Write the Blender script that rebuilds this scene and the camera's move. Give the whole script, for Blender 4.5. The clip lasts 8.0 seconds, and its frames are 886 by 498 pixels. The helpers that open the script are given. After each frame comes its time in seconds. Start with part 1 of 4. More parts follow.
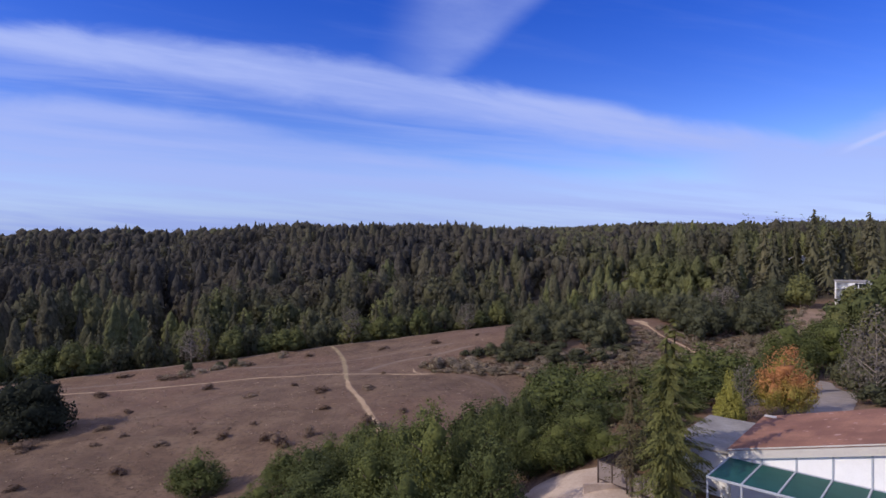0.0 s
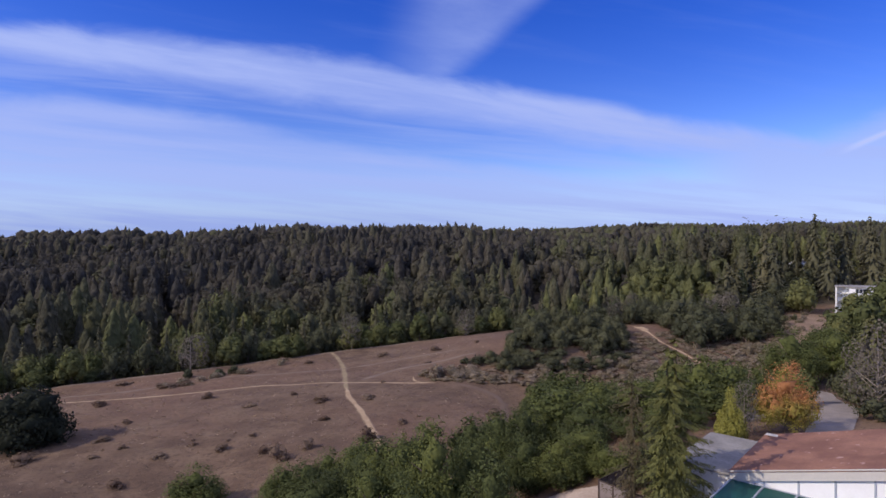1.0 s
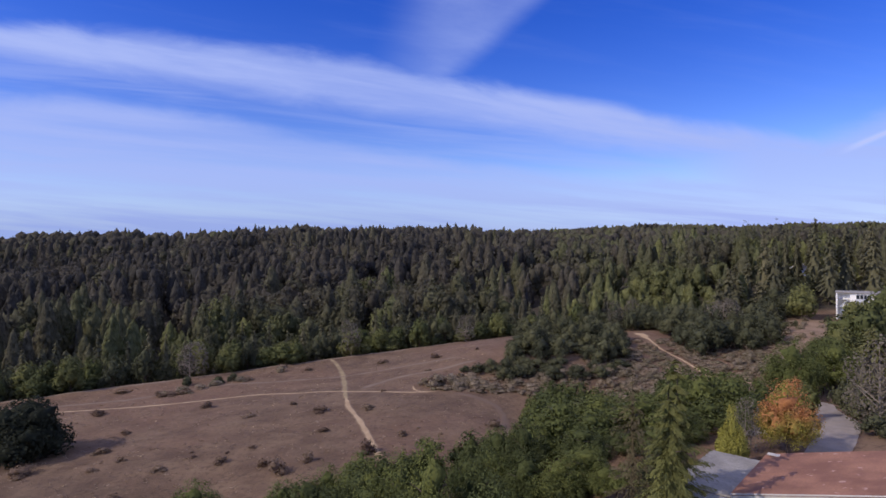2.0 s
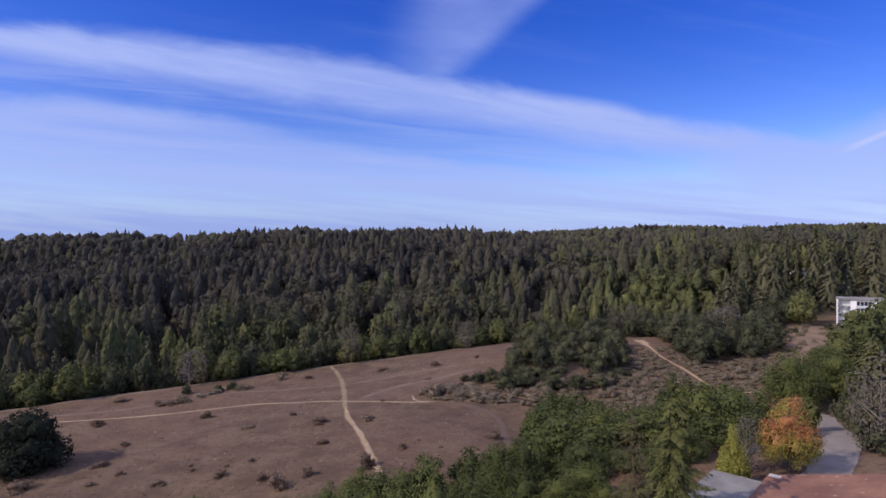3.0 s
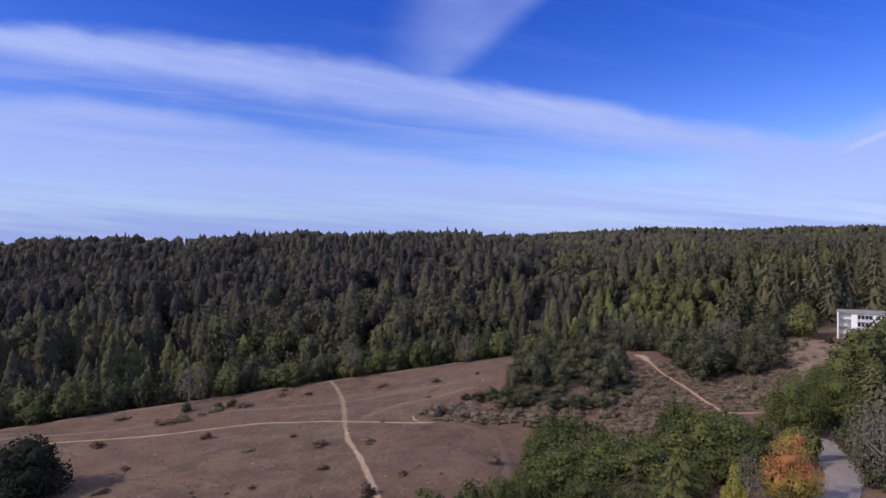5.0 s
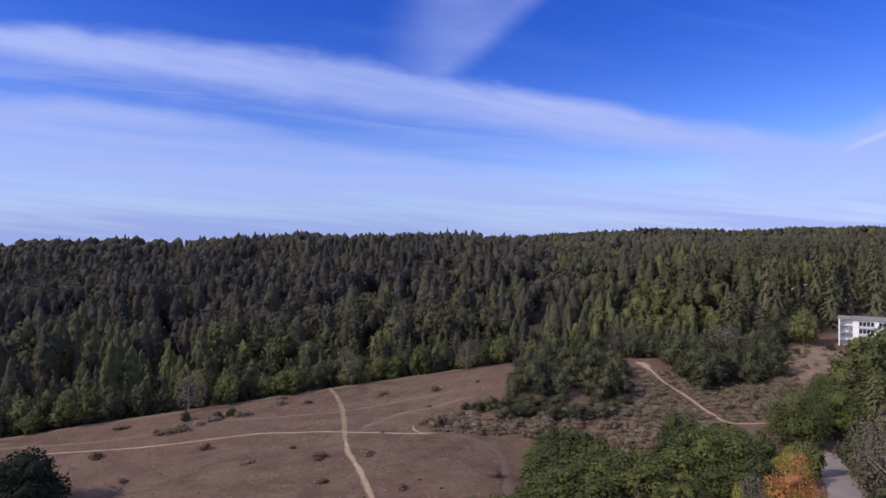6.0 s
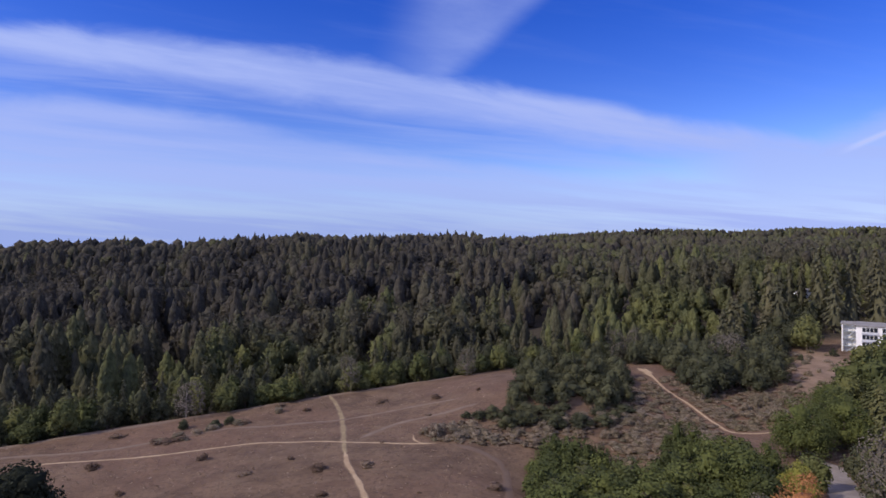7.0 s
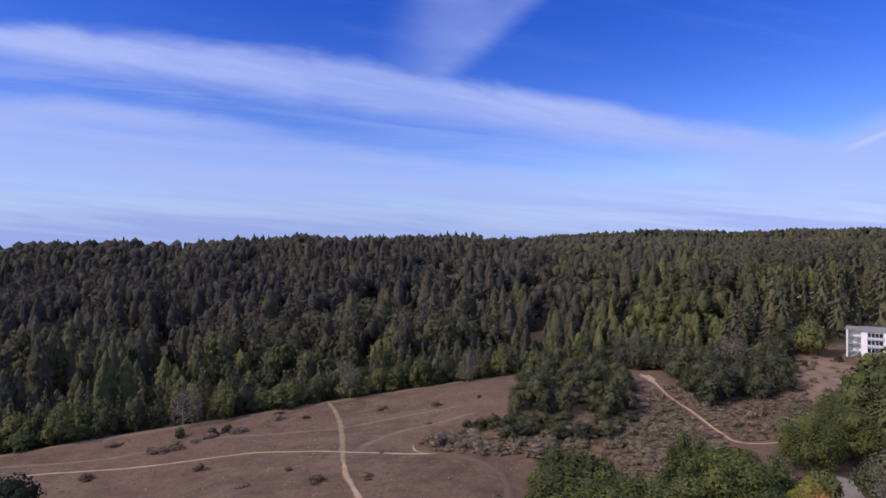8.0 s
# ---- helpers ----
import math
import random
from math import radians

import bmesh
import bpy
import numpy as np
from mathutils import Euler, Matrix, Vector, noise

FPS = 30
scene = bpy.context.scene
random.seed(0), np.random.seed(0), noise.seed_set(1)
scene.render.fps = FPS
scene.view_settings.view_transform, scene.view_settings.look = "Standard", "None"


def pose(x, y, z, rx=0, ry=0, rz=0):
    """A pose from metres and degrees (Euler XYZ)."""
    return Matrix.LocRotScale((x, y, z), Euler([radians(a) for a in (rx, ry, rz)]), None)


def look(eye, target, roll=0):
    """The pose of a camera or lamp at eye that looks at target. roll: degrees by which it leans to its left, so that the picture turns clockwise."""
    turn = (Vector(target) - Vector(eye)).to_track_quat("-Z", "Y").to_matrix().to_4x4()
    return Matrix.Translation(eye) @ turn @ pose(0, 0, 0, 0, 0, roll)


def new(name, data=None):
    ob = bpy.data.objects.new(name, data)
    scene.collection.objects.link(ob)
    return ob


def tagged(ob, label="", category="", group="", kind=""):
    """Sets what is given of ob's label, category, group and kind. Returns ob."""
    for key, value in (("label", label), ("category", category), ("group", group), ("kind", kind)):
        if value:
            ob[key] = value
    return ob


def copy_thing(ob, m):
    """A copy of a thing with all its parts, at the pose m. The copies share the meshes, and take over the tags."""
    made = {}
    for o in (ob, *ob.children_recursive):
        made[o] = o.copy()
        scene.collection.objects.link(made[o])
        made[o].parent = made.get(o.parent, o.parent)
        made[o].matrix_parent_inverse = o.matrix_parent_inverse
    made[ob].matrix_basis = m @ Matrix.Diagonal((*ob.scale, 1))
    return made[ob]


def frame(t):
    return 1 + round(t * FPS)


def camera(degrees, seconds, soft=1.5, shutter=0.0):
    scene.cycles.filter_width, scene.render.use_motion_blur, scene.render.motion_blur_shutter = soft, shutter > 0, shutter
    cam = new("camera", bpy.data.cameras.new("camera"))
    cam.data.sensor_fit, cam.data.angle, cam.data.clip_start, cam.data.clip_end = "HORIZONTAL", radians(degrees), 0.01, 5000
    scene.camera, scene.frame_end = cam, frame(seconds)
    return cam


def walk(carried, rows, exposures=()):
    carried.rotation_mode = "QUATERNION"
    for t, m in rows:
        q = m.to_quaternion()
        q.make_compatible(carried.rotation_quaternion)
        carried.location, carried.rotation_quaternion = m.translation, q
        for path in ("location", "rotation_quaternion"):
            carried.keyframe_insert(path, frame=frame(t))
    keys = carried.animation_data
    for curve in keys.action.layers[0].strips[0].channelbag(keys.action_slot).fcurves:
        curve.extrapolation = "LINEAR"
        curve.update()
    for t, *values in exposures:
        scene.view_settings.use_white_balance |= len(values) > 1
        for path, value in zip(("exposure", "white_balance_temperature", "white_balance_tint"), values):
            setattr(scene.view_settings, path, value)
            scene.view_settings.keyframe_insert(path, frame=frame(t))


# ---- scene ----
cam = camera(74.88, 8.0, soft=1.6)

# seconds, x, y, z of the drone; it stays level and faces +y
ROWS = ((0, 0.0, 0.0, 30.0), (0.5, -0.0, 0.15, 30.92), (1, 0.02, 0.32, 31.83), (1.5, 0.04, 0.5, 32.76),
        (3, 0.08, 0.96, 35.82), (3.5, 0.08, 1.0, 36.92), (4, 0.05, 1.0, 38.03), (4.5, 0.02, 1.04, 39.14),
        (6, -0.05, 1.78, 42.38), (6.5, -0.08, 2.36, 43.3), (7, -0.11, 3.19, 44.09), (7.5, -0.17, 4.23, 44.8),
        (8, -0.22, 5.35, 45.49))
walk(cam, [(t, pose(x, y, z, 90, 0, 0)) for t, x, y, z in ROWS], [(0, 0.12, 6500, 15), (8, 0.12, 6500, 15)])

# ---- sky and sun ----
SUN_WAY = Vector((-0.76, -0.31, 0.57)).normalized()


def put(tree, kind, **values):
    node = tree.nodes.new(kind)
    for key, value in values.items():
        node.inputs[key.replace("_", " ")].default_value = value
    return node


class Sums:
    """Short spelling for arithmetic in a node tree."""

    def __init__(self, tree):
        self.tree = tree

    def __call__(self, op, a, b=None, c=None, clamp=False):
        node = self.tree.nodes.new("ShaderNodeMath")
        node.operation, node.use_clamp = op, clamp
        for n, v in enumerate((a, b, c)):
            if v is None:
                continue
            if isinstance(v, (int, float)):
                node.inputs[n].default_value = v
            else:
                self.tree.links.new(v, node.inputs[n])
        return node.outputs[0]

    def step(self, v, low, high):
        node = self.tree.nodes.new("ShaderNodeMapRange")
        node.interpolation_type = "SMOOTHSTEP"
        node.inputs["From Min"].default_value, node.inputs["From Max"].default_value = low, high
        self.tree.links.new(v, node.inputs["Value"])
        return node.outputs[0]

    def noise(self, vector, scale, detail=4.0, rough=0.55, distort=0.0):
        node = self.tree.nodes.new("ShaderNodeTexNoise")
        node.inputs["Scale"].default_value, node.inputs["Detail"].default_value = scale, detail
        node.inputs["Roughness"].default_value, node.inputs["Distortion"].default_value = rough, distort
        self.tree.links.new(vector, node.inputs["Vector"])
        return node.outputs[0]

    def mix(self, fac, a, b):
        node = self.tree.nodes.new("ShaderNodeMix")
        node.data_type = "RGBA"
        for n, v in ((0, fac), (6, a), (7, b)):
            if isinstance(v, (int, float)):
                node.inputs[n].default_value = v
            elif isinstance(v, tuple):
                node.inputs[n].default_value = (*v, 1.0)
            else:
                self.tree.links.new(v, node.inputs[n])
        return node.outputs[2]

    def join(self, x, y, z=0.0):
        node = self.tree.nodes.new("ShaderNodeCombineXYZ")
        for n, v in enumerate((x, y, z)):
            if isinstance(v, (int, float)):
                node.inputs[n].default_value = v
            else:
                self.tree.links.new(v, node.inputs[n])
        return node.outputs[0]


def make_sky():
    world = bpy.data.worlds.new("sky")
    scene.world = world
    world.use_nodes = True
    tree = world.node_tree
    tree.nodes.clear()
    s = Sums(tree)
    sky = tree.nodes.new("ShaderNodeTexSky")
    sky.sky_type, sky.sun_disc = "NISHITA", False
    sky.sun_elevation = math.asin(SUN_WAY.z)
    sky.sun_rotation = math.atan2(SUN_WAY.x, SUN_WAY.y)
    sky.altitude, sky.air_density, sky.dust_density, sky.ozone_density = 300, 1.0, 0.3, 3.0
    where = tree.nodes.new("ShaderNodeTexCoord")
    parts = tree.nodes.new("ShaderNodeSeparateXYZ")
    tree.links.new(where.outputs["Generated"], parts.inputs[0])
    x, y, z = parts.outputs
    far = s("ADD", s("ABSOLUTE", y), 0.04)
    u, v = s("DIVIDE", x, far), s("DIVIDE", z, far)
    # wind-drawn threads, along a line that falls gently to the right
    along = s("ADD", u, s("MULTIPLY", v, -0.16))
    across = s("ADD", v, s("MULTIPLY", u, 0.16))
    threads = s.noise(s.join(s("MULTIPLY", along, 1.1), s("MULTIPLY", across, 11.0), 3.1), 2.2, 6.0, 0.6, 0.25)
    puffs = s.noise(s.join(s("MULTIPLY", along, 2.6), s("MULTIPLY", across, 7.0), 7.7), 2.0, 5.0, 0.6, 0.4)
    wobble = s("MULTIPLY", s("SUBTRACT", puffs, 0.5), 0.045)

    def line(*terms):
        """A curve over u by its powers, frayed by the puffs."""
        total, power = s("ADD", wobble, terms[0]), u
        for k, c in enumerate(terms[1:]):
            total = s("ADD", total, s("MULTIPLY", power, c))
            power = s("MULTIPLY", power, u)
        return total

    # the long upper bank, sharp above and frayed below
    over = s("SUBTRACT", line(0.299, -0.176, -0.05, 0.062), v)
    under = s("SUBTRACT", v, line(0.211, -0.14))
    body = s("ADD", 0.60, s("MULTIPLY", s.step(threads, 0.25, 0.7), 0.34))
    upper = s("MULTIPLY", s("MULTIPLY", s.step(over, -0.004, 0.03), s.step(under, -0.03, 0.03)), body)
    # the broad lower veil with thin blue lanes, closing towards the horizon
    beneath = s("SUBTRACT", line(0.150, -0.161, 0.169, 0.258), v)
    lanes = s.noise(s.join(s("MULTIPLY", along, 0.9), s("MULTIPLY", s("ADD", v, s("MULTIPLY", u, 0.09)), 17.0), 5.3), 2.0, 5.0, 0.55, 0.3)
    veil = s("ADD", s("MULTIPLY", s.step(lanes, 0.32, 0.66), 0.30), s("ADD", 0.54, s("MULTIPLY", s("SUBTRACT", 1.0, s.step(v, 0.02, 0.10)), 0.34)))
    lower = s("MULTIPLY", s.step(beneath, -0.02, 0.03), veil)
    # wisps left in the gap between the two, which closes to the right
    gap = s("MULTIPLY", s("MULTIPLY", s.step(over, 0.0, 0.06), s.step(s("ADD", beneath, 0.12), 0.0, 0.06)), s("ADD", 0.05, s("MULTIPLY", s.step(lanes, 0.38, 0.68), 0.36)))
    closing = s("MULTIPLY", s("MULTIPLY", s.step(over, -0.005, 0.04), s.step(u, 0.30, 0.54)), 0.80)
    lower = s("MAXIMUM", s("MAXIMUM", lower, gap), closing)
    # a plume that leans to the right, and a short trail
    right_side = s("ADD", s("SUBTRACT", s("ADD", 0.045, s("MULTIPLY", s("SUBTRACT", v, 0.294), 1.11)), u), s("MULTIPLY", wobble, 0.7))
    left_side = s("SUBTRACT", u, s("ADD", -0.085, s("MULTIPLY", s("SUBTRACT", v, 0.3), 0.24)))
    plume = s("MULTIPLY", s("MULTIPLY", s.step(right_side, -0.012, 0.05), s.step(left_side, -0.05, 0.10)), s.step(v, 0.22, 0.3))
    plume = s("MULTIPLY", plume, s("ADD", 0.14, s("MULTIPLY", puffs, 0.5)))
    trail_off = s("ABSOLUTE", s("SUBTRACT", v, s("ADD", s("MULTIPLY", s("SUBTRACT", u, 0.67), 0.43), 0.166)))
    trail = s("MULTIPLY", s("SUBTRACT", 1.0, s.step(trail_off, 0.0012, 0.0085)), s.step(u, 0.645, 0.69))
    cloud = s("MAXIMUM", upper, lower)
    cloud = s("MAXIMUM", cloud, s("MAXIMUM", plume, s("MULTIPLY", trail, 1.0)))
    cloud = s("MULTIPLY", s("ADD", cloud, s("MULTIPLY", s.step(threads, 0.45, 0.8), 0.06)), s.step(z, -0.02, 0.01))
    # unseen thin cloud added high up to whiten and lift the fill light
    fill_cloud = s.noise(s.join(s("MULTIPLY", x, 1.5), s("MULTIPLY", y, 4.0), 2.0), 1.6, 5.0, 0.6, 0.3)
    fill_cloud = s("MULTIPLY", s.step(z, 0.42, 0.6), s("ADD", 0.18, s("MULTIPLY", s.step(fill_cloud, 0.35, 0.7), 0.32)))
    deep = tree.nodes.new("ShaderNodeHueSaturation")
    deep.inputs["Saturation"].default_value, deep.inputs["Value"].default_value = SKY_SATURATION, 1.36
    deep.inputs["Hue"].default_value = 0.533
    tree.links.new(sky.outputs[0], deep.inputs["Color"])
    colour = s.mix(s("MULTIPLY", trail, 0.3), s.mix(cloud, deep.outputs[0], s.mix(s("MULTIPLY", s("SUBTRACT", 1.0, s.step(v, 0.02, 0.13)), s("SUBTRACT", 1.0, s.step(u, -0.2, 0.7))), CLOUD, (2.55, 3.4, 6.4))), (5.2, 6.0, 8.8))
    colour = s.mix(fill_cloud, colour, (9.0, 9.0, 9.4))
    back = tree.nodes.new("ShaderNodeBackground")
    back.inputs["Strength"].default_value = SKY_STRENGTH
    tree.links.new(colour, back.inputs[0])
    out = tree.nodes.new("ShaderNodeOutputWorld")
    tree.links.new(back.outputs[0], out.inputs[0])


SKY_STRENGTH, SKY_SATURATION, CLOUD = 0.112, 1.41, (3.2, 4.1, 7.5)
make_sky()
sun = new("sun", bpy.data.lights.new("sun", "SUN"))
sun.data.energy, sun.data.angle, sun.data.color = 2.9, radians(0.55), (1.0, 0.91, 0.79)
sun.matrix_world = look(SUN_WAY * 100, (0, 0, 0))


# ---- materials ----
def material(name, rough=0.8, metal=0.0):
    m = bpy.data.materials.new(name)
    m.use_nodes = True
    tree = m.node_tree
    face = tree.nodes["Principled BSDF"]
    face.inputs["Roughness"].default_value, face.inputs["Metallic"].default_value = rough, metal
    face.inputs["Specular IOR Level"].default_value = 0.25
    where = tree.nodes.new("ShaderNodeTexCoord")
    return m, tree, Sums(tree), face, where.outputs["Object"]


def relief(tree, s, face, height, strength, distance):
    bump = tree.nodes.new("ShaderNodeBump")
    bump.inputs["Strength"].default_value, bump.inputs["Distance"].default_value = strength, distance
    tree.links.new(height, bump.inputs["Height"])
    tree.links.new(bump.outputs[0], face.inputs["Normal"])


def plain(name, a, b, scale=1.0, rough=0.8, metal=0.0, bump=0.15, depth=0.02):
    """Two near colours, mottled at two sizes, with a fine relief."""
    m, tree, s, face, where = material(name, rough, metal)
    large, fine = s.noise(where, scale, 3.0), s.noise(where, scale * 9.0, 5.0, 0.65)
    fac = s.step(s("ADD", s("MULTIPLY", large, 0.55), s("MULTIPLY", fine, 0.45)), 0.32, 0.68)
    tree.links.new(s.mix(fac, a, b), face.inputs["Base Color"])
    relief(tree, s, face, fine, bump, depth)
    return m


def foliage(name, colours, shine=0.7, own=False, thin=0.22):
    """Leaves: each tree its own shade, from dark to light; own: the shade is kept with the mesh."""
    m, tree, s, face, where = material(name, shine)
    face.inputs["Specular IOR Level"].default_value = 0.06
    if own:
        given = tree.nodes.new("ShaderNodeAttribute")
        given.attribute_name = "tint"
        chance = given.outputs["Fac"]
    else:
        given = tree.nodes.new("ShaderNodeObjectInfo")
        chance = given.outputs["Random"]
    ramp = tree.nodes.new("ShaderNodeValToRGB")
    for n, colour in enumerate(colours):
        at = n / (len(colours) - 1)
        e = ramp.color_ramp.elements[n] if n < 2 and len(colours) == 2 else None
        if e is None:
            e = ramp.color_ramp.elements[0] if n == 0 else ramp.color_ramp.elements[-1] if n == len(colours) - 1 else ramp.color_ramp.elements.new(at)
        e.position, e.color = at, (*colour, 1)
    tree.links.new(chance, ramp.inputs[0])
    island = tree.nodes.new("ShaderNodeNewGeometry")
    leaf = s("ADD", 0.88 if own else 0.74, s("MULTIPLY", island.outputs["Random Per Island"], 0.24 if own else 0.52))
    patch = s("ADD", 0.7, s("MULTIPLY", s.noise(where, 0.45, 3.0), 0.6))
    colour = s.mix(1.0, ramp.outputs[0], (1, 1, 1))
    colour.node.blend_type = "MULTIPLY"
    shade = s("MULTIPLY", leaf, patch)
    tree.links.new(s.join(shade, shade, shade), colour.node.inputs[7])
    tree.links.new(colour, face.inputs["Base Color"])
    if own:
        # leaf clumps too fine to model; shade in their gaps painted darker
        split = tree.nodes.new("ShaderNodeSeparateXYZ")
        tree.links.new(where, split.inputs[0])
        hung = s.join(split.outputs[0], split.outputs[1], s("MULTIPLY", split.outputs[2], 0.45))
        clump = s.noise(hung, 1.1, 5.0, 0.7)
        shade = s("MULTIPLY", shade, s("ADD", 0.66, s("MULTIPLY", s.step(clump, 0.3, 0.7), 0.68)))
        tree.links.new(s.join(shade, shade, shade), colour.node.inputs[7])
        relief(tree, s, face, clump, 0.8, 0.9)
    glow = tree.nodes.new("ShaderNodeBsdfTranslucent")
    tree.links.new(colour, glow.inputs[0])
    blend = tree.nodes.new("ShaderNodeMixShader")
    blend.inputs[0].default_value = thin
    tree.links.new(face.outputs[0], blend.inputs[1])
    tree.links.new(glow.outputs[0], blend.inputs[2])
    tree.links.new(blend.outputs[0], tree.nodes["Material Output"].inputs[0])
    return m


def make_ground_material():
    m, tree, s, face, where = material("dry_grass", 0.95)
    parts = tree.nodes.new("ShaderNodeSeparateXYZ")
    tree.links.new(where, parts.inputs[0])
    px, py = parts.outputs[0], parts.outputs[1]
    wide, patch = s.noise(where, 0.018, 4.0, 0.6), s.noise(where, 0.16, 5.0, 0.6)
    tuft, blade = s.noise(where, 1.3, 5.0, 0.7), s.noise(where, 7.0, 3.0, 0.7)
    streak = s.noise(s.join(s("MULTIPLY", px, 0.12), s("MULTIPLY", py, 0.5), 0.0), 1.0, 5.0, 0.65, 0.6)
    c = s.mix(s.step(patch, 0.33, 0.66), (0.104, 0.064, 0.040), (0.182, 0.118, 0.072))
    c = s.mix(s("MULTIPLY", s.step(wide, 0.42, 0.64), 0.6), c, (0.190, 0.107, 0.067))
    c = s.mix(s("MULTIPLY", s.step(streak, 0.5, 0.72), 0.5), c, (0.221, 0.155, 0.095))
    c = s.mix(s("MULTIPLY", s.step(tuft, 0.46, 0.68), 0.72), c, (0.066, 0.043, 0.029))
    c = s.mix(s("MULTIPLY", s.step(blade, 0.5, 0.75), 0.45), c, (0.242, 0.170, 0.102))
    # a darker floor under the woods, beyond the meadow's far edge
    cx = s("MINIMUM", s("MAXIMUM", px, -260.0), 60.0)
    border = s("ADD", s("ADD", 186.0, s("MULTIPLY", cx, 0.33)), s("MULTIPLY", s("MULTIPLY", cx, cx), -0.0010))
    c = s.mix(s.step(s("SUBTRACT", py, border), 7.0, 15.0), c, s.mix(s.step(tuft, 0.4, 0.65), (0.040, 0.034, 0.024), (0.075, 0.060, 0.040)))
    tree.links.new(c, face.inputs["Base Color"])
    relief(tree, s, face, s("ADD", s("MULTIPLY", tuft, 1.0), s("MULTIPLY", blade, 0.4)), 0.7, 0.25)
    return m


GRASS = make_ground_material()


def make_dirt(name, low, high):
    """Bare sandy soil, which gives way to worn grass towards the edges of a path."""
    m, tree, s, face, where = material(name, 0.95)
    large, fine = s.noise(where, 0.35, 4.0, 0.6), s.noise(where, 4.0, 5.0, 0.65)
    c = s.mix(s.step(s("ADD", s("MULTIPLY", large, 0.6), s("MULTIPLY", fine, 0.4)), 0.35, 0.65), low, high)
    given = tree.nodes.new("ShaderNodeAttribute")
    given.attribute_name = "tint"
    worn = s("ADD", given.outputs["Fac"], s("MULTIPLY", s("SUBTRACT", s.noise(where, 0.8, 4.0, 0.7), 0.5), 1.1))
    c = s.mix(s.step(worn, 0.35, 0.95), c, (0.158, 0.103, 0.068))
    tree.links.new(c, face.inputs["Base Color"])
    relief(tree, s, face, fine, 0.4, 0.03)
    return m


DIRT = make_dirt("path_dirt", (0.33, 0.225, 0.125), (0.47, 0.345, 0.210))
FADED = make_dirt("faded_path_soil", (0.225, 0.165, 0.090), (0.32, 0.245, 0.135))
TAN = make_dirt("worn_tan_grass", (0.170, 0.120, 0.084), (0.225, 0.164, 0.116))
FAINT = make_dirt("faint_track", (0.142, 0.097, 0.068), (0.170, 0.118, 0.082))
GRAVEL = plain("grey_gravel", (0.23, 0.195, 0.165), (0.315, 0.27, 0.23), 0.6, 0.95, bump=0.4)
SAND = plain("pale_soil", (0.36, 0.27, 0.20), (0.50, 0.40, 0.31), 0.4, 0.95, bump=0.4)
BANK_SOIL = plain("bank_soil", (0.175, 0.115, 0.074), (0.29, 0.20, 0.13), 0.22, 0.95, bump=0.5)
LITTER = plain("leaf_litter", (0.17, 0.085, 0.05), (0.27, 0.15, 0.09), 1.2, 0.95, bump=0.5)
BARK = plain("bark", (0.075, 0.055, 0.042), (0.16, 0.125, 0.10), 1.5, 0.95, bump=0.8)
PALE_BARK = plain("pale_bark", (0.21, 0.17, 0.135), (0.31, 0.26, 0.21), 1.5, 0.95, bump=0.6)
CONIFER_LEAF = foliage("conifer_needles", ((0.125, 0.130, 0.044), (0.140, 0.144, 0.048), (0.158, 0.158, 0.052)), thin=0.25)
OAK_LEAF = foliage("oak_leaves", ((0.062, 0.066, 0.038), (0.084, 0.088, 0.048), (0.116, 0.115, 0.058)))
GREEN_LEAF = foliage("green_leaves", ((0.068, 0.080, 0.031), (0.095, 0.110, 0.037), (0.132, 0.145, 0.044)), thin=0.24)
LIME_LEAF = foliage("yellow_green_leaves", ((0.081, 0.092, 0.037), (0.110, 0.121, 0.044), (0.160, 0.160, 0.059)))
YELLOW_LEAF = foliage("yellow_leaves", ((0.24, 0.235, 0.05), (0.28, 0.26, 0.06)))


def make_turning_leaf():
    """Leaves that have turned orange at the top and are still yellow-green below."""
    m = foliage("turning_leaves", ((0.42, 0.185, 0.075), (0.46, 0.21, 0.085)))
    tree = m.node_tree
    s = Sums(tree)
    where = next(n for n in tree.nodes if n.bl_idname == "ShaderNodeTexCoord").outputs["Object"]
    parts = tree.nodes.new("ShaderNodeSeparateXYZ")
    tree.links.new(where, parts.inputs[0])
    ramp = next(n for n in tree.nodes if n.bl_idname == "ShaderNodeValToRGB")
    high = s("ADD", parts.outputs[2], s("MULTIPLY", s("SUBTRACT", s.noise(where, 0.6, 3.0), 0.5), 9.0))
    target = next(link.to_socket for link in tree.links if link.from_node == ramp)
    tree.links.new(s.mix(s.step(high, 2.6, 6.2), (0.30, 0.26, 0.06), ramp.outputs[0]), target)
    return m


TURNING_LEAF = make_turning_leaf()
GREY_TWIG = foliage("grey_twigs", ((0.130, 0.112, 0.084), (0.175, 0.152, 0.116), (0.150, 0.126, 0.096)))
SCRUB_LEAF = foliage("scrub_leaves", ((0.150, 0.100, 0.068), (0.195, 0.135, 0.095), (0.260, 0.190, 0.130)), thin=0.3)
PALE_SCRUB = foliage("pale_scrub_leaves", ((0.252, 0.215, 0.140), (0.308, 0.253, 0.174), (0.370, 0.302, 0.213)), thin=0.4)
SCRUB_MASS = foliage("scrub_mass", ((0.235, 0.202, 0.125), (0.286, 0.226, 0.152), (0.342, 0.269, 0.185), (0.280, 0.204, 0.139)), own=True, thin=0.4)
TUFT_MASS = foliage("tufts", ((0.25, 0.17, 0.12), (0.34, 0.25, 0.17), (0.44, 0.33, 0.22)), own=True)
